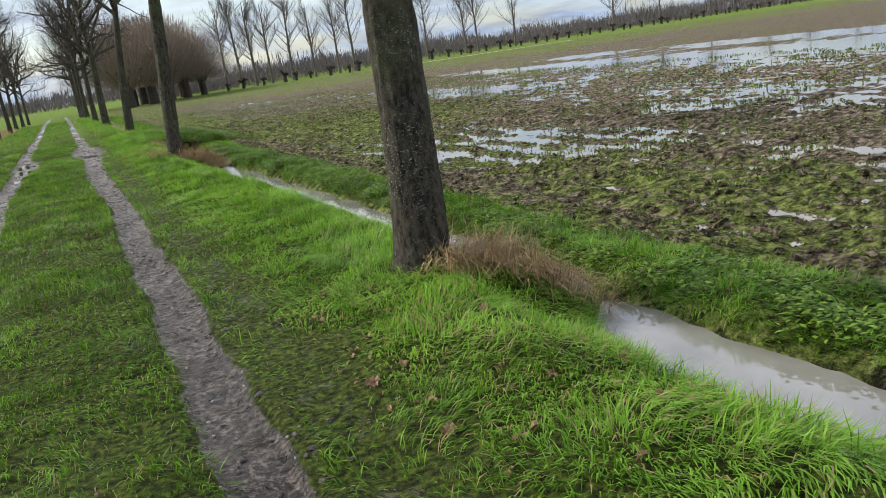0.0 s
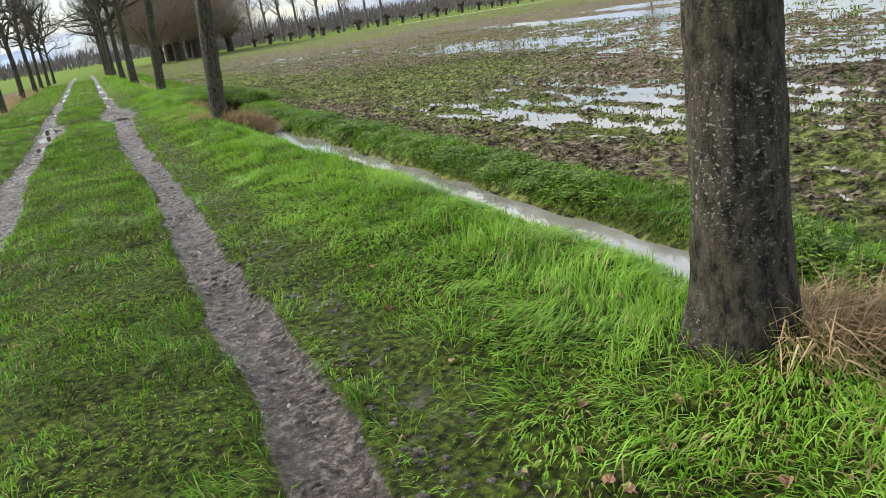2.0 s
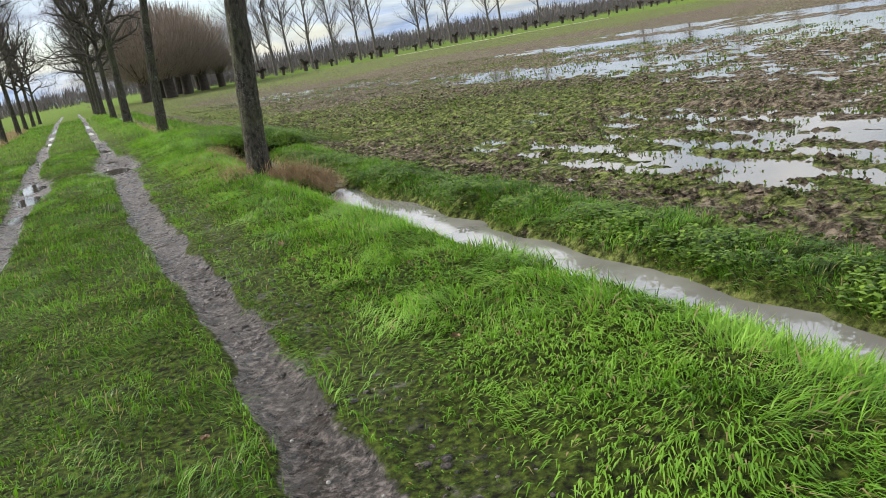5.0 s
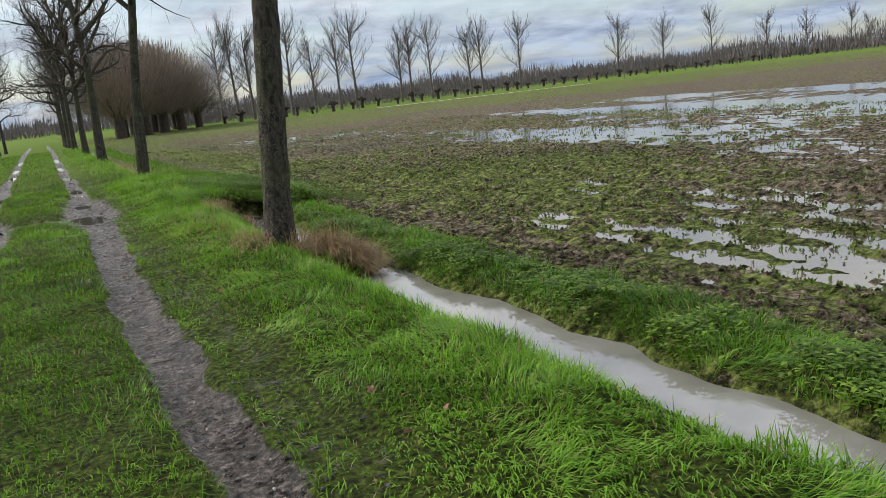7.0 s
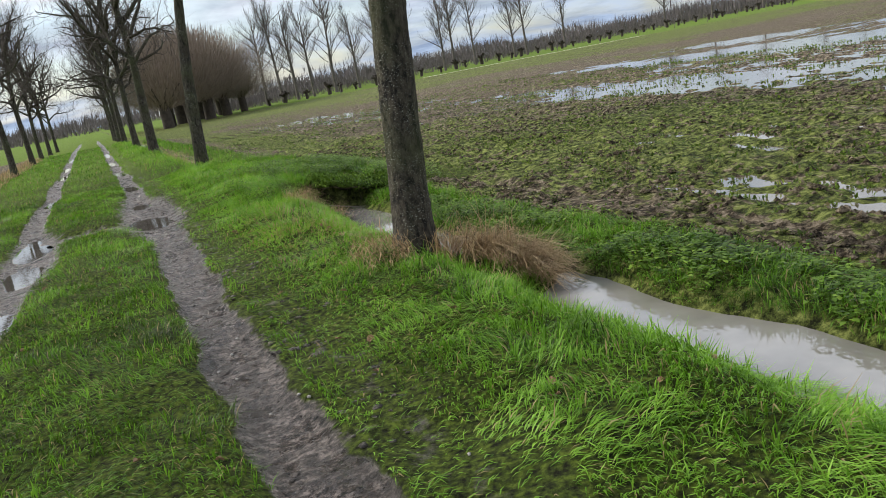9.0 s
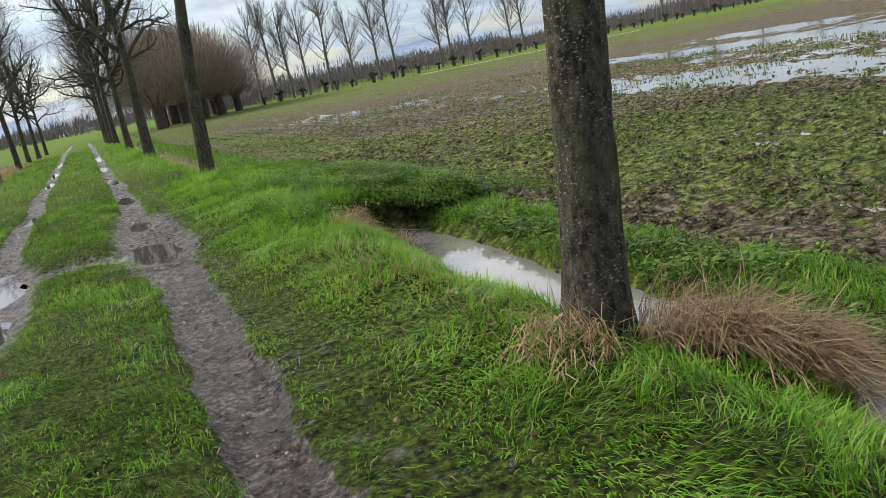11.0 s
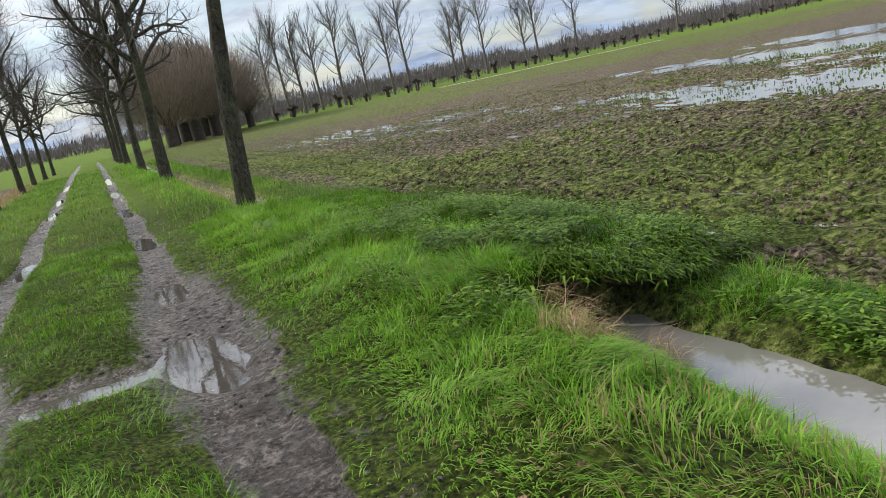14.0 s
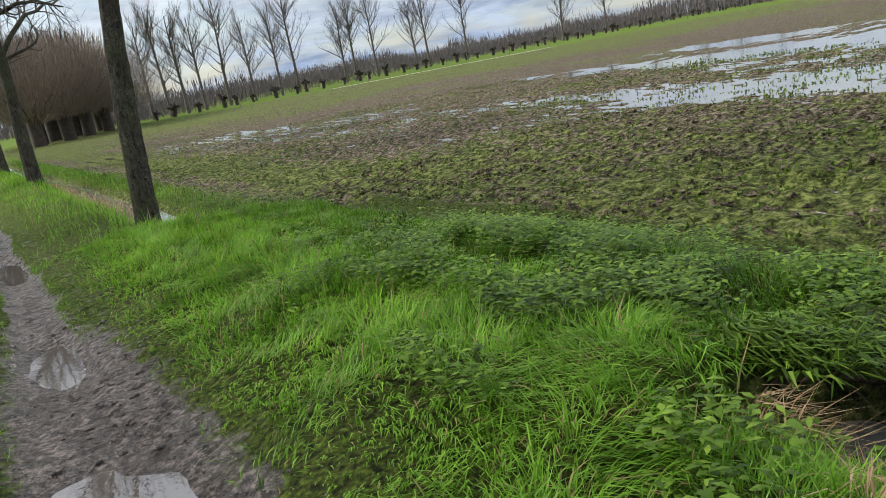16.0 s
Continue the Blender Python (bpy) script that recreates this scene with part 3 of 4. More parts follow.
def willow(seed):
    """A pollard willow with a short black trunk and a dense dome of fine twigs."""
    rg = np.random.default_rng(seed)
    n = 9000
    az, t = rg.uniform(0, 2 * math.pi, n), rg.uniform(0, 1, n) ** 0.6 * 1.45
    way = np.stack([np.sin(t) * np.cos(az), np.sin(t) * np.sin(az), np.cos(t)], 1)
    reach = 0.86 * rg.uniform(0.0, 1.0, n) ** 0.5
    start = np.array([0, 0, 1.5]) + way * (reach * 7.6)[:, None] * np.array([1.0, 1.0, 1.0])
    L = rg.uniform(0.5, 1.2, n) * (1.1 - 0.4 * t / 1.45)
    up_way = way + np.array([0, 0, 0.4])
    up_way /= np.linalg.norm(up_way, axis=1)[:, None]
    V, F = kites(start, L, rg.uniform(0.02, 0.06, n), up_way, rg.uniform(-0.2, 0.2, n), rg)
    root = tagged(new("pollard_willow"), "overgrown pollard willow with a dense dome of reddish twigs", "tree", "thicket of willows")
    crown = new("twigs", fill_mesh("twigs", V, F, OSIER, False, {"tone": np.repeat(rg.uniform(0, 0.9, n), 4)}))
    lines = [grow((0, 0, -0.4), (0, 0, 1), 2.4, 0.55, 0.5, 5, 0.08, 0, rg)]
    lines += [grow((0, 0, 1.7), (math.cos(k), math.sin(k), 1.2), 3.0, 0.22, 0.06, 5, 0.3, 0.2, rg) for k in range(6)]
    stem = new("trunk", fill_mesh("trunk", *tubes(lines, 8), STUB))
    for ob in (crown, stem):
        ob.parent = root
    return root


grove = [willow(31), willow(32)]
GROVE = [(8.5, 112, 1.25), (12.0, 117, 1.4), (9.5, 121, 1.45), (15.0, 124, 1.45), (12.0, 130, 1.5), (18.5, 131, 1.35), (22.0, 137, 1.15), (16.0, 139, 1.5), (11, 141, 1.5), (20, 146, 1.3)]
for i, (x, y, s) in enumerate(GROVE):
    if i < 2:
        stand(grove[i], x, y, 40 * i, s)
    else:
        again(grove[i % 2], x, y, 77 * i, s)


def pollard_stub(seed):
    """A low pollard head: a short stem with a knotty fist of stubs."""
    rg = np.random.default_rng(seed)
    lines = [grow((0, 0, -0.3), (0, 0, 1), 1.7, 0.30, 0.34, 5, 0.1, 0, rg)]
    for k in range(9):
        lines.append(grow((0, 0, 1.15), (math.cos(k * 0.7), math.sin(k * 0.7), rg.uniform(0.3, 1.2)), rg.uniform(0.5, 0.95), 0.26, 0.16, 4, 0.4, 0, rg))
    ob = new("pollard_stump", fill_mesh("pollard_stump", *tubes(lines, 7), STUB))
    return tagged(ob, "low blackened pollard stump along the field edge", "tree stump", "row of pollard stumps")


stub_a, stub_b = pollard_stub(41), pollard_stub(42)
sx = 24.0
for i in range(64):
    sx += 2.3 + 1.4 * ((i * 5) % 4) / 3 + 0.012 * sx
    y = 131 + 0.33 * sx + 1.2 * math.sin(i * 1.7)
    s = 0.7 + 0.45 * ((i * 3) % 5) / 4
    if i < 2:
        stand((stub_a, stub_b)[i], sx, y, i * 50, s)
    else:
        again((stub_a, stub_b)[i % 2], sx, y, i * 50, s)


def fence_post(x, y):
    bm = bmesh.new()
    bmesh.ops.create_cone(bm, cap_ends=True, segments=8, radius1=0.06, radius2=0.05, depth=1.7)
    bmesh.ops.translate(bm, vec=(0, 0, 0.65), verts=bm.verts)
    me = bpy.data.meshes.new("fence_post")
    bm.to_mesh(me)
    bm.free()
    me.materials.append(POST)
    ob = tagged(new("fence_post", me), "thin weathered wooden post at the field edge", "post", "posts along the field edge")
    return stand(ob, x, y)


first_post = fence_post(34, 125)
for i in range(1, 13):
    again(first_post, 34 + 11 * i, 125 + 2.6 * i, 0, 1.0)

strip_x, strip_y = np.meshgrid(np.linspace(46, 86, 20), np.linspace(121, 124, 5))
water_sheet("track_far", "pale stubble strip along the far field edge", 46, 86, 121.2, 123.4, float(land(strip_x.ravel(), strip_y.ravel()).max()) + 0.06, TRACK)["category"] = "track"


def woodland():
    """Bare woods and scrub right round the horizon."""
    rg = np.random.default_rng(51)
    n = 60000
    az = np.where(rg.uniform(0, 1, n) < 0.85, rg.uniform(-0.5, 1.4, n), rg.uniform(1.4, 2 * math.pi - 0.5, n))
    band = rg.uniform(0, 1, n)
    dist = 300 + 160 * band
    x, y = np.sin(az) * dist, np.cos(az) * dist
    tall = np.clip(6.0 + 3.5 * vnoise(az * 30, band * 2, 1.3, 52) + 2.0 * vnoise(az * 130, band * 2, 1.0, 53), 2.0, 16)
    fuzz = rg.uniform(0, 1, n) < 0.4
    P = np.stack([x, y, -1.2 + tall * np.where(fuzz, rg.uniform(0.3, 1.0, n), rg.uniform(0, 0.72, n))], 1)
    W = np.where(fuzz, rg.uniform(0.08, 0.20, n), rg.uniform(0.25, 0.60, n))
    V, F = kites(P, np.where(fuzz, rg.uniform(2.0, 4.5, n), rg.uniform(2.0, 4.0, n)), W, lean_ways(n, rg, 0.28), np.zeros(n), rg)
    ob = new("distant_woodland", fill_mesh("distant_woodland", V, F, WOODS, False, {"tone": np.repeat(rg.uniform(0, 0.9, n), 4)}))
    tagged(ob, "hazy brown belt of bare woodland on the horizon", "woodland", kind="stuff")
    # scrub behind the pollards
    n = 34000
    sxx = 20 + 380 * rg.uniform(0, 1, n) ** 1.5
    yy = 150 + 0.33 * sxx + rg.uniform(0, 30, n)
    tall = (2.4 + 1.5 * vnoise(sxx, yy * 0, 14.0, 54)) * (1 + 0.0035 * sxx)
    P = np.stack([sxx, yy, -0.5 + tall * rg.uniform(-0.1, 0.85, n)], 1)
    V, F = kites(P, rg.uniform(0.8, 2.0, n), rg.uniform(0.04, 0.12, n), lean_ways(n, rg, 0.32), np.zeros(n), rg)
    ob = new("field_scrub", fill_mesh("field_scrub", V, F, WOODS, False, {"tone": np.repeat(rg.uniform(0, 0.6, n), 4)}))
    tagged(ob, "brown bare scrub behind the pollard stumps", "scrub", kind="stuff")


woodland()


# ---- grass, weeds and small things ----
def grass_patch(name, label, n, x0, x1, y0, y1, keep, length, width, lean, droop, mat, seed, toward=None, category="grass", tuft=0.05, gather=0.55, comb=0.0):
    """n tries of blades over a rectangle, kept with probability keep(x, y); length(x, y) in metres."""
    rg = np.random.default_rng(seed)
    x, y = rg.uniform(x0, x1, n), rg.uniform(y0, y1, n)
    ok = rg.uniform(0, 1, n) < keep(x, y)
    x, y = x[ok], y[ok]
    n = len(x)
    # blades gather into tufts
    pull = rg.uniform(0.0, gather, n)
    gx = np.floor(x / tuft) * tuft + tuft * lattice(np.floor(x / tuft), np.floor(y / tuft), 71)
    gy = np.floor(y / tuft) * tuft + tuft * lattice(np.floor(x / tuft), np.floor(y / tuft), 72)
    x, y = x + (gx - x) * pull, y + (gy - y) * pull
    foot = land(x, y)
    P = np.stack([x, y, np.where(x > 4.2, np.maximum(foot, WATER_Z + 0.005), foot) - 0.006], 1)
    L = length(x, y) * rg.uniform(0.55, 1.35, n)
    W = width(x, y) * rg.uniform(0.7, 1.3, n)
    if comb:
        toward = comb * np.stack([vnoise(x, y, 0.38, 76) + 0.5 * vnoise(x, y, 0.15, 78), vnoise(x, y, 0.38, 77) - 0.35, x * 0], 1)
    V, F = kites(P, L, W, lean_ways(n, rg, lean, toward), rg.uniform(0.2, 1.0, n) * droop, rg)
    t = np.clip(0.47 + 0.19 * rg.normal(0, 1, n) + 0.20 * vnoise(x, y, 0.6, 73) + 0.20 * vnoise(x, y, 0.13, 74) + 0.16 * vnoise(x, y, 0.27, 75) + 0.16 * smooth(0.9, 1.5, x) * (x < 3) - 0.10 - 0.17 * (x > 3) - 0.15 * (x < 0.3), 0.02, 0.9)
    t = np.where(rg.uniform(0, 1, n) < 0.05 + 0.22 * bell(x, y, 1.7, 21.0, 0.8, 1.9) + 0.12 * bell(x, y, 1.6, 3.4, 0.9, 1.4), 0.97, t)
    ob = new(name, fill_mesh(name, V, F, mat, False, {"tone": np.repeat(t, 4)}))
    return tagged(ob, label, category, kind="stuff")


def lane_keep(x, y):
    m = mud_mask(x, y)
    worn = smooth(0.62, 0.75, x) * (1 - smooth(0.85, 1.2, x)) * 0.72        # trodden edge beside the rut
    bare = 0.7 * smooth(0.25, 0.7, vnoise(x, y, 0.5, 81) + 0.6 * vnoise(x, y, 0.16, 82))
    wet = land(x, y) > -0.36
    cut = 1 - bell(x, y, 3.4, 24.3, 0.85, 0.45)
    return cut * np.clip(1 - 1.35 * m, 0, 1) * (1 - worn) * (1 - bare * (x < 2.0)) * wet * (1 - smooth(3.9, 4.4, x) * (1 - dam(y)))


def verge_length(x, y):
    v = 0.078 + 0.036 * vnoise(x, y, 0.35, 84) + 0.012 * vnoise(x, y, 0.12, 85) + 0.035 * smooth(1.0, 1.9, x) + 0.02 * smooth(1.8, 2.2, x) - 0.035 * smooth(2.4, 3.1, x) + 0.03 * smooth(0.1, 0.7, vnoise(x, y, 0.8, 83)) * smooth(0.9, 1.6, x)
    v = v + 0.06 * smooth(21, 25, y) * smooth(1.0, 1.8, x)
    return v * (1 - 0.1 * smooth(-0.9, -0.5, x) * (1 - smooth(-0.2, 0.1, x)))


grass_patch("verge_grass", "fresh green grass on the verge and ditch bank", 400000, 0.6, 4.3, 1.2, 33, lane_keep, verge_length, lambda x, y: 0.0066 + y * 0, 0.65, 1.0, GRASS, 101, comb=1.1, tuft=0.075, gather=0.7)
grass_patch("lane_grass", "short trodden grass between the wheel ruts", 190000, -2.6, 0.3, 2.5, 33, lane_keep, verge_length, lambda x, y: 0.0060 + x * 0, 0.65, 0.9, GRASS, 102, comb=0.8, tuft=0.06, gather=0.6)
grass_patch("far_lane_grass", "green grass along the lane further on", 50000, -4.6, 4.3, 33, 75, lane_keep, lambda x, y: verge_length(x, y) * 1.2, lambda x, y: 0.010 + 0.00035 * (y - 33), 0.55, 0.8, GRASS, 103)
grass_patch("side_grass", "green grass on the verge under the trees", 26000, -4.6, -2.6, 8, 33, lane_keep, verge_length, lambda x, y: 0.010 + x * 0, 0.55, 0.8, GRASS, 104)


def field_keep(x, y):
    z = land(x, y)
    wet = np.where(z > WATER_Z + 0.02, 1.0, np.where(z > WATER_Z - 0.045, 0.9, 0.30)) * (vnoise(x, y, 0.3, 93) > -0.2)
    patch = smooth(-0.15, 0.35, 0.6 * vnoise(x, y, 1.1, 91) + 0.6 * vnoise(x, y, 0.35, 92) + 0.42 - 0.30 * smooth(5.0, 10.0, x) - 0.5 * np.exp(-((x - 4.9) / 0.5) ** 2))
    fewer = 1 / (1 + 0.08 * np.maximum(x - 5, 0) + 0.03 * y)
    return wet * patch * fewer


grass_patch("field_weeds", "scattered green weeds on the waterlogged field soil", 620000, 3.7, 26, 1.5, 60, field_keep, lambda x, y: 0.050 + 0.0008 * x, lambda x, y: 0.020 + 0.0010 * x + 0.0002 * y, 1.15, 0.9, WEED, 105, category="weeds", tuft=0.22, gather=0.95)


def clump(name, label, spots, mat, seed, category):
    """Tussocks: (x, y, radius, blades, length, width, lean toward x, toward y)."""
    rg = np.random.default_rng(seed)
    P, L, W, D, R = [], [], [], [], []
    for x, y, r, n, ln, w, tx, ty in spots:
        a, d = rg.uniform(0, 2 * math.pi, n), r * np.sqrt(rg.uniform(0, 1, n))
        px, py = x + d * np.cos(a), y + d * np.sin(a)
        P.append(np.stack([px, py, land(px, py) - 0.01 + 0.16 * (1 - d / r) * rg.uniform(0, 1, n)], 1))
        L.append(ln * rg.uniform(0.5, 1.25, n))
        W.append(w * rg.uniform(0.6, 1.3, n))
        D.append(lean_ways(n, rg, 0.75, np.array([tx, ty, 0])))
        R.append(rg.uniform(0.3, 1.5, n))
    n = sum(len(p) for p in P)
    V, F = kites(np.concatenate(P), np.concatenate(L), np.concatenate(W), np.concatenate(D), np.concatenate(R), rg)
    ob = new(name, fill_mesh(name, V, F, mat, False, {"tone": np.repeat(np.clip(rg.normal(0.5, 0.25, n), 0, 0.9), 4)}))
    return tagged(ob, label, category, kind="stuff")


clump("dead_grass_tussock", "matted dead grass at the foot of the tree above the ditch",
      [(2.36, 4.82, 0.26, 900, 0.36, 0.006, 0.4, -0.3), (2.62, 4.62, 0.30, 800, 0.32, 0.006, 0.1, -0.2), (2.88, 4.40, 0.26, 500, 0.30, 0.006, 0.1, -0.3), (2.12, 4.72, 0.18, 220, 0.22, 0.006, 0, -0.4)], STRAW, 111, "dead grass")
clump("dead_grass_tussock", "dry brown grass hanging over the ditch by the tree",
      [(2.42, 18.70, 0.28, 900, 0.42, 0.006, 0.4, -0.4), (2.65, 18.50, 0.26, 1000, 0.42, 0.006, 0.3, -0.5), (2.88, 18.35, 0.2, 600, 0.40, 0.006, 0.3, -0.6), (2.75, 18.2, 0.15, 350, 0.35, 0.006, 0.6, -0.6), (1.78, 18.75, 0.26, 300, 0.28, 0.006, -0.4, -0.3), (2.7, 18.8, 0.25, 60, 0.75, 0.005, 0.1, 0)], STRAW, 112, "dead grass")
clump("dead_grass_tussock", "pale dry grass beside the end of the ditch",
      [(2.25, 23.5, 0.22, 320, 0.30, 0.006, 0.3, -0.3), (2.55, 24.2, 0.2, 200, 0.34, 0.006, 0.4, -0.5), (2.7, 23.4, 0.15, 140, 0.3, 0.006, 0.3, -0.4)], STRAW, 113, "dead grass")
clump("dead_grass_tussock", "dry brown grass along the far ditch bank",
      [(2.6, 38 + 1.3 * i, 0.4, 130, 0.4, 0.014, 0.6, -0.2) for i in range(8)], STRAW, 114, "dead grass")
clump("dead_grass_tussock", "dry pale grass under the trees across the lane",
      [(-3.9, 36 + 2.0 * i, 0.7, 140, 0.4, 0.018, 0.2, -0.2) for i in range(18)], STRAW, 115, "dead grass")


def nettles(name, label, n, x0, x1, y0, y1, cx, cy, rx, ry, seed, tall=0.22):
    """Stems with pairs of toothed leaves, over a mound."""
    rg = np.random.default_rng(seed)
    x, y = rg.uniform(x0, x1, n), rg.uniform(y0, y1, n)
    ok = (rg.uniform(0, 1, n) < bell(x, y, cx, cy, rx, ry) * 1.3 * smooth(-0.35, 0.15, vnoise(x, y, 0.5, 95))) & (land(x, y) > -0.34)
    x, y = x[ok], y[ok]
    z = land(x, y)
    P, D, L, W = [], [], [], []
    for k in range(7):
        m = len(x)
        az = rg.uniform(0, 2 * math.pi, m)
        h = rg.uniform(0.02, tall, m)
        P.append(np.stack([x + rg.normal(0, 0.02, m), y + rg.normal(0, 0.02, m), z + h], 1))
        D.append(np.stack([np.cos(az) * 0.9, np.sin(az) * 0.9, rg.uniform(-0.1, 0.5, m)], 1))
        L.append(rg.uniform(0.035, 0.075, m))
        W.append(rg.uniform(0.018, 0.036, m))
    D = np.concatenate(D)
    D /= np.linalg.norm(D, axis=1)[:, None]
    P = np.concatenate(P)
    V, F = kites(P, np.concatenate(L), np.concatenate(W), D, rg.uniform(0.1, 0.7, len(P)), rg)
    ob = new(name, fill_mesh(name, V, F, NETTLE, False, {"tone": np.repeat(np.clip(rg.normal(0.45, 0.25, len(P)), 0, 0.9), 4)}))
    return tagged(ob, label, "nettles", kind="stuff")


nettles("nettle_patch", "dark green nettles covering the ditch crossing", 10500, 1.6, 5.0, 23.8, 30.0, 3.2, 26.2, 1.5, 2.2, 121)
nettles("nettle_patch", "green weeds on the far ditch bank", 6000, 3.2, 4.4, 2, 24.3, 3.62, 13, 0.40, 16, 122, 0.10)
nettles("nettle_patch", "dark nettles on the bank past the crossing", 900, 3.4, 5.4, 33, 38, 4.2, 35.0, 0.9, 2.0, 123)


def fallen_leaf(seed):
    """A curled, lobed dead leaf."""
    rg = np.random.default_rng(seed)
    bm = bmesh.new()
    mid = bm.verts.new((0, 0, 0.004))
    ring = []
    for k in range(14):
        a = k * 2 * math.pi / 14
        r = 0.032 * (1.0 if k % 2 == 0 else 0.72) * rg.uniform(0.85, 1.15)
        ring.append(bm.verts.new((1.35 * r * math.cos(a), r * math.sin(a), 0.006 + 0.022 * abs(math.sin(a)) + rg.uniform(-0.010, 0.012))))
    for k in range(14):
        bm.faces.new((mid, ring[k], ring[(k + 1) % 14]))
    me = bpy.data.meshes.new("fallen_leaf")
    bm.to_mesh(me)
    bm.free()
    me.materials.append(LEAF)
    return tagged(new("fallen_leaf", me), "curled brown dead leaf lying in the grass", "leaf", "fallen leaves in the grass")


def scatter_leaves():
    rg = np.random.default_rng(131)
    leaves = [fallen_leaf(132), fallen_leaf(133), fallen_leaf(134)]
    areas = [(0.9, 2.4, 2.0, 4.9, 95), (0.8, 2.6, 18.8, 23.0, 65), (-1.0, 0.1, 3.0, 20.0, 30), (0.8, 2.4, 5.0, 18.5, 40), (-0.9, 0.1, 20.0, 25.0, 10)]
    k = 0
    for x0, x1, y0, y1, n in areas:
        for _ in range(n):
            x, y = rg.uniform(x0, x1), rg.uniform(y0, y1)
            m = pose(x, y, ground_z(x, y) + 0.012, rg.uniform(-40, 40), rg.uniform(-40, 40), rg.uniform(0, 360)) @ Matrix.Scale(rg.uniform(0.45, 0.95), 4)
            if k < 3:
                leaves[k].matrix_basis = m
            else:
                copy_thing(leaves[k % 3], m)
            k += 1


scatter_leaves()


def stick(points, radius, label):
    pts = np.array(points)
    ob = new("stick", fill_mesh("stick", *tubes([(pts, np.linspace(radius, radius * 0.5, len(pts)))], 6), POST))
    return tagged(ob, label, "stick", "sticks by the ditch end")


stick([(2.62, 24.55, -0.10), (2.95, 24.38, -0.04), (3.3, 24.3, 0.02)], 0.010, "pale broken stick poking out over the ditch end")
stick([(2.75, 23.95, -0.24), (3.1, 23.85, -0.33), (3.35, 23.9, -0.38)], 0.009, "thin dead stick lying across the ditch end")
stick([(0.28, 15.55, -0.045), (0.40, 15.50, -0.035), (0.52, 15.56, -0.045)], 0.008, "dark twig lying in the muddy rut")
stick([(2.9, 3.2, -0.42), (3.2, 3.0, -0.40), (3.5, 3.1, -0.40)], 0.010, "dead twig lying in the ditch water")


def brambles():
    """Dead stems and roots hanging over the hollow bank at the ditch end."""
    rg = np.random.default_rng(141)
    lines = []
    for _ in range(45):
        x = rg.uniform(2.8, 4.1)
        p = (x, 24.50 + rg.uniform(-0.1, 0.15), ground_z(x, 24.6) + rg.uniform(-0.02, 0.1))
        lines.append(grow(p, (rg.normal(0, 0.5), -1, rg.uniform(-0.3, 0.5)), rg.uniform(0.4, 0.8), 0.003, 0.0012, 7, 0.6, -2.6, rg))
    ob = new("hanging_stems", fill_mesh("hanging_stems", *tubes(lines, 4), TWIG))
    tagged(ob, "tangle of dead stems and roots over the ditch end", "dead stems", kind="stuff")


brambles()


def sod_ledge():
    """A ragged, undercut ledge of turf over the dark hollow where the ditch ends."""
    nu, nv = 34, 12
    u, v = np.meshgrid(np.linspace(0, 1, nu), np.linspace(0, 1, nv))
    x = 2.72 + 1.45 * u
    reach = (0.12 + 0.42 * np.sin(math.pi * np.clip(u, 0, 1)) ** 0.6) * (1 + 0.30 * vnoise(x, x * 0, 0.22, 171))
    y = 24.62 - v * reach
    back = land(x, x * 0 + 24.66)
    top = back + 0.05 - 0.10 * v ** 2 + 0.03 * vnoise(x, y, 0.16, 172)
    thick = 0.10 * (1 - 0.55 * v) + 0.03 * vnoise(x, y, 0.11, 173)
    V = np.concatenate([np.stack([x, y, top], 2).reshape(-1, 3), np.stack([x, y + 0.05 * v, top - thick], 2).reshape(-1, 3)])
    i = (np.arange(nv - 1)[:, None] * nu + np.arange(nu - 1)[None, :]).ravel()
    upper = np.stack([i, i + nu, i + nu + 1, i + 1], 1)
    k = nu * nv
    lower = np.stack([i, i + 1, i + nu + 1, i + nu], 1) + k
    e = (nv - 1) * nu + np.arange(nu - 1)
    lip = np.stack([e, e + k, e + k + 1, e + 1], 1)
    f = np.arange(nv - 1) * nu
    ends = np.concatenate([np.stack([f, f + k, f + nu + k, f + nu], 1), np.stack([f, f + nu, f + nu + k, f + k], 1) + nu - 1])
    zero = np.zeros(len(V))
    under = np.repeat([0.0, 1.0], k)
    ob = new("sod_ledge", fill_mesh("sod_ledge", V, np.concatenate([upper, lower, lip, ends]), GROUND, True, {"mud": zero, "soil": under, "green": zero - 0.6, "bladed": zero + 1}))
    tagged(ob, "undercut ledge of turf and roots over the ditch end", "turf", kind="stuff")
    rg = np.random.default_rng(174)
    top_v = np.stack([x, y, top], 2).reshape(-1, 3)
    n = 3600
    foot = top_v[rg.integers(0, len(top_v), n)] + np.stack([rg.normal(0, 0.03, n), rg.normal(0, 0.02, n), rg.normal(0, 0.008, n)], 1)
    P, F = kites(foot, rg.uniform(0.06, 0.20, n), rg.uniform(0.006, 0.022, n), lean_ways(n, rg, 0.7, np.array([0, -0.7, -0.1])), rg.uniform(0.4, 1.6, n), rg)
    ob = new("ledge_weeds", fill_mesh("ledge_weeds", P, F, NETTLE, False, {"tone": np.repeat(np.clip(rg.normal(0.45, 0.25, n), 0, 0.9), 4)}))
    tagged(ob, "green weeds and grass trailing over the ditch end", "weeds", kind="stuff")


sod_ledge()


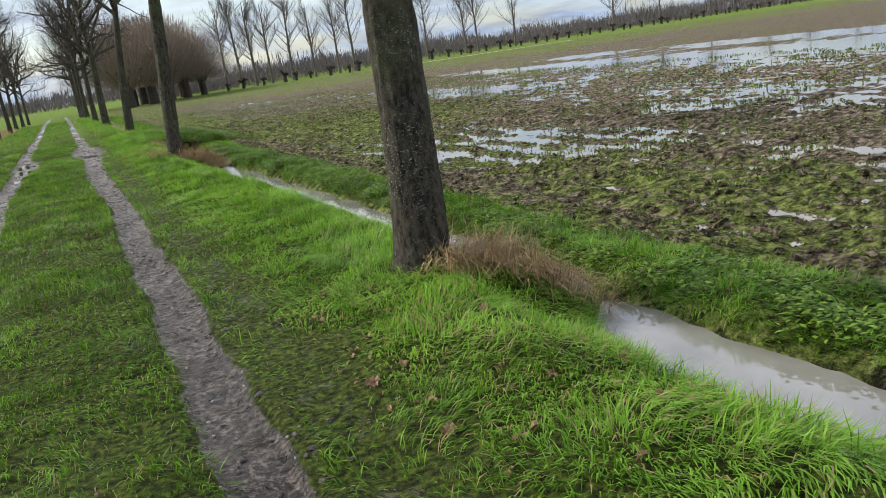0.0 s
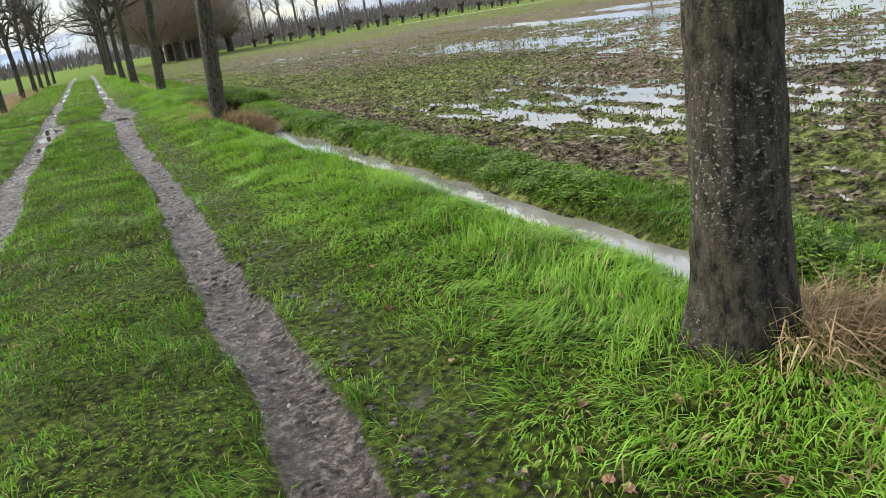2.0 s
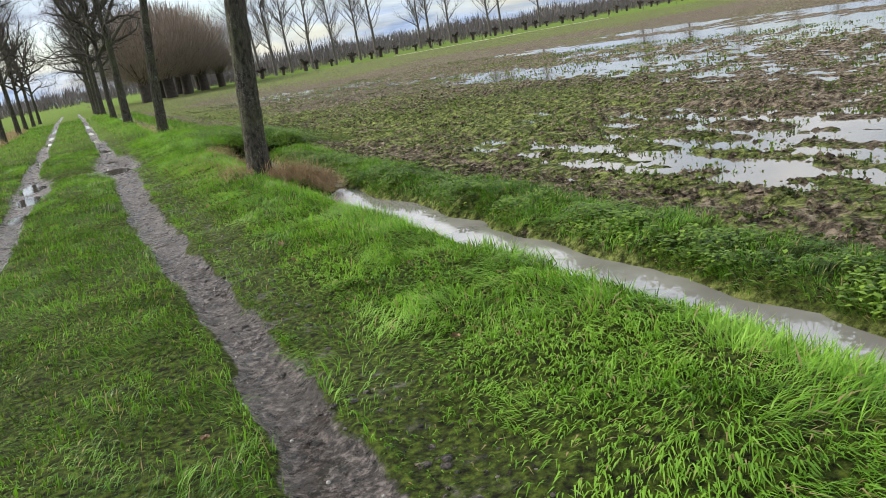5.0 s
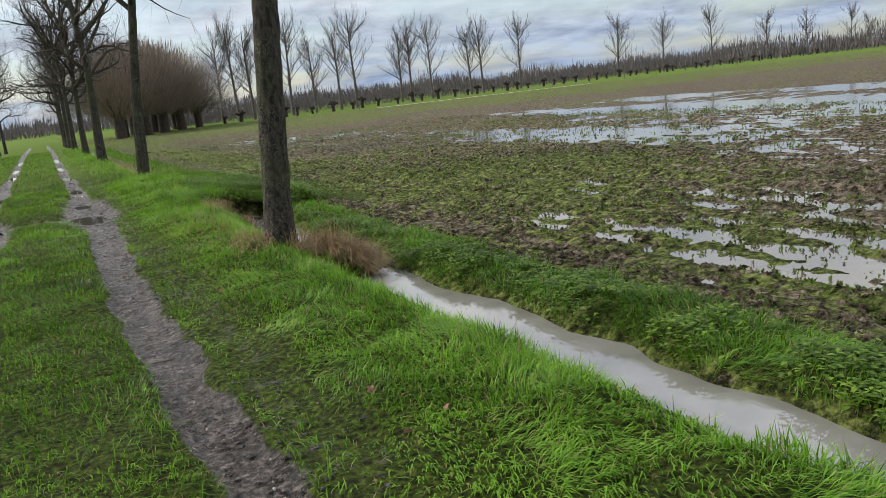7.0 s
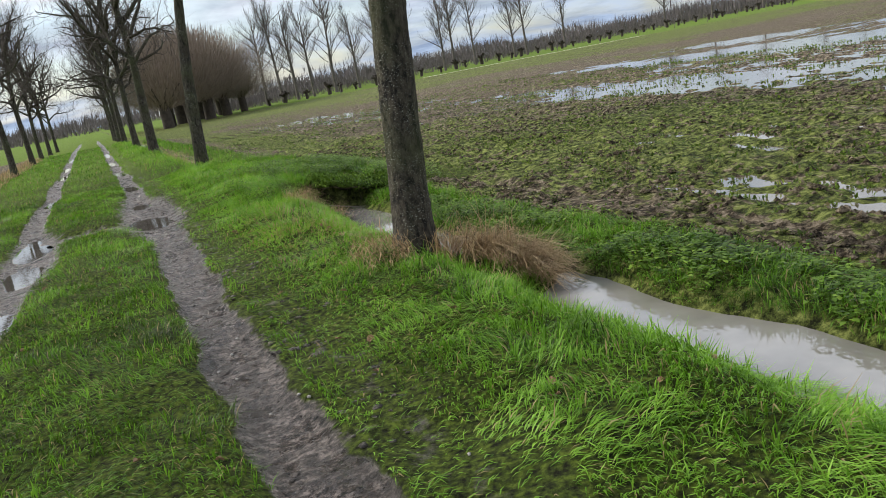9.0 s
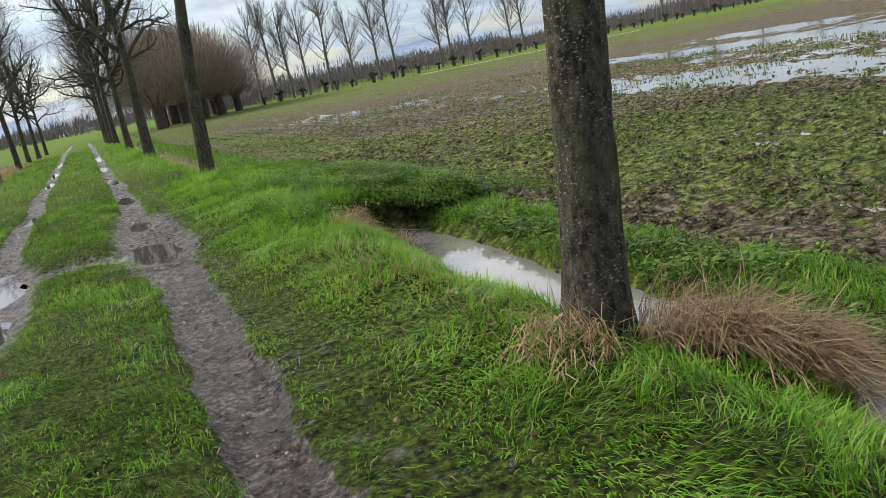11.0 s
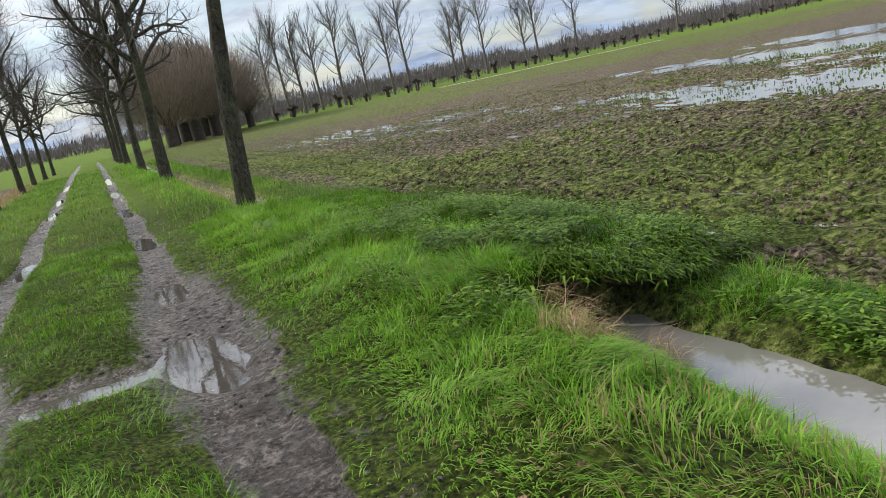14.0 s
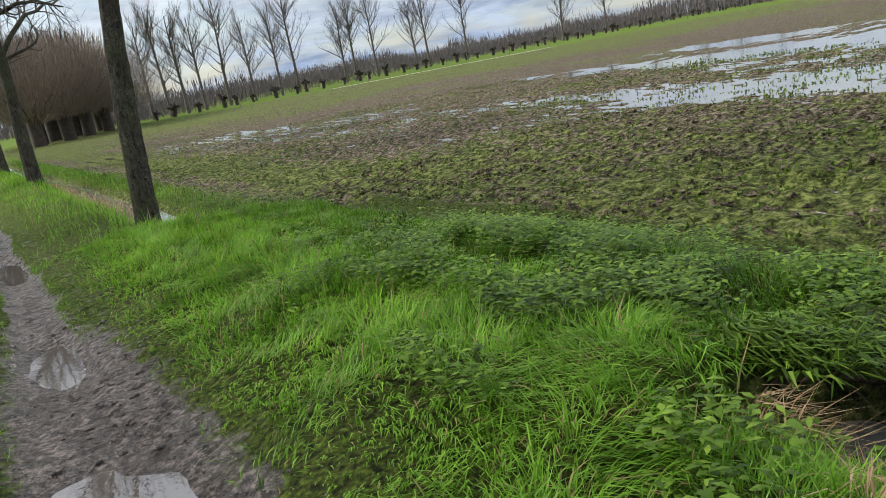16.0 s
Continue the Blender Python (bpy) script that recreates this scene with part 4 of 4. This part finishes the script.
def pebbles():
    rg = np.random.default_rng(151)
    V, F, base = [], [], 0
    bm = bmesh.new()
    bmesh.ops.create_icosphere(bm, subdivisions=1, radius=1.0)
    bm.verts.ensure_lookup_table()
    ico_v = np.array([v.co[:] for v in bm.verts])
    ico_f = np.array([[v.index for v in f.verts] for f in bm.faces])
    bm.free()
    n = 260
    y = rg.uniform(1.5, 30, n)
    x = np.where(rg.uniform(0, 1, n) < 0.8, RUT_R, RUT_L) + rg.normal(0, 0.13, n)
    z = land(x, y)
    for i in range(n):
        s = rg.uniform(0.004, 0.013)
        V.append(ico_v * rg.uniform(0.6, 1.1, 3) * s + np.array([x[i], y[i], z[i] + 0.2 * s]))
        F.append(ico_f + base)
        base += len(ico_v)
    ob = new("pebbles", fill_mesh("pebbles", np.concatenate(V), np.concatenate(F), STONE))
    tagged(ob, "small pale pebbles pressed into the rut mud", "pebbles", kind="stuff")


pebbles()


def mud_clods():
    """Lumps of churned mud along the ruts and their trodden edges."""
    rg = np.random.default_rng(161)
    bm = bmesh.new()
    bmesh.ops.create_icosphere(bm, subdivisions=1, radius=1.0)
    ico_v = np.array([v.co[:] for v in bm.verts])
    bm.verts.index_update()
    ico_f = np.array([[v.index for v in f.verts] for f in bm.faces])
    bm.free()
    n = 9000
    y = rg.uniform(1.2, 30, n)
    x = np.where(rg.uniform(0, 1, n) < 0.72, rg.normal(0.58, 0.24, n), rg.normal(RUT_L, 0.2, n))
    m = mud_mask(x, y)
    z = land(x, y)
    ok = (m > 0.12) & (z > -0.088) & (vnoise(x, y, 0.5, 96) + rg.normal(0, 0.4, n) > 0.15)
    x, y, z = x[ok], y[ok], z[ok]
    n = len(x)
    s = 0.006 + 0.017 * rg.uniform(0, 1, n) ** 2.5
    shape = rg.uniform(0.6, 1.3, (n, 1, 3)) * np.array([1.2, 1.2, 0.55])
    turn = rg.uniform(0, 6.28, n)
    lump = ico_v[None] * shape * s[:, None, None] * rg.uniform(0.75, 1.25, (n, len(ico_v), 1))
    c, sn = np.cos(turn)[:, None], np.sin(turn)[:, None]
    V = np.stack([lump[:, :, 0] * c - lump[:, :, 1] * sn + x[:, None], lump[:, :, 0] * sn + lump[:, :, 1] * c + y[:, None], lump[:, :, 2] + z[:, None]], 2).reshape(-1, 3)
    F = (ico_f[None] + (np.arange(n) * len(ico_v))[:, None, None]).reshape(-1, 3)
    one = np.ones(len(V))
    ob = new("mud_clods", fill_mesh("mud_clods", V, F, GROUND, True, {"mud": one * 2, "soil": one * 0 - 1, "green": one * 0, "bladed": one}))
    tagged(ob, "lumps of wet churned mud along the wheel ruts", "mud", kind="stuff")


mud_clods()


def field_clods():
    """Small rough lumps of wet soil turned up over the near side of the field."""
    rg = np.random.default_rng(181)
    n = 52000
    x = 4.3 + 9.0 * rg.uniform(0, 1, n) ** 1.7
    y = rg.uniform(3, 36, n)
    z = land(x, y)
    ok = (z > WATER_Z - 0.01) & (vnoise(x, y, 0.6, 182) + rg.normal(0, 0.4, n) > 0.05) & ((dam(y) < 0.5) | (x > 5.6))
    x, y, z = x[ok][:16000], y[ok][:16000], z[ok][:16000]
    n = len(x)
    corner = np.array([[1, 0, 0], [0, 1, 0], [-1, 0, 0], [0, -1, 0], [0, 0, 1], [0, 0, -1]], dtype=float)
    tri = np.array([[0, 1, 4], [1, 2, 4], [2, 3, 4], [3, 0, 4], [1, 0, 5], [2, 1, 5], [3, 2, 5], [0, 3, 5]])
    size = 0.016 + 0.040 * rg.uniform(0, 1, n) ** 2.2
    lump = corner[None] * rg.uniform(0.6, 1.4, (n, 6, 1)) * np.array([1.15, 1.15, 0.75]) * size[:, None, None]
    turn = rg.uniform(0, 6.28, n)
    c, sn = np.cos(turn)[:, None], np.sin(turn)[:, None]
    V = np.stack([lump[:, :, 0] * c - lump[:, :, 1] * sn + x[:, None], lump[:, :, 0] * sn + lump[:, :, 1] * c + y[:, None], lump[:, :, 2] + z[:, None]], 2).reshape(-1, 3)
    F = (tri[None] + (np.arange(n) * 6)[:, None, None]).reshape(-1, 3)
    one = np.ones(len(V))
    ob = new("field_clods", fill_mesh("field_clods", V, F, GROUND, False, {"mud": one * 0, "soil": one * 2, "green": one * -0.05, "bladed": one}))
    tagged(ob, "rough lumps of wet brown soil on the field", "soil", kind="stuff")


field_clods()
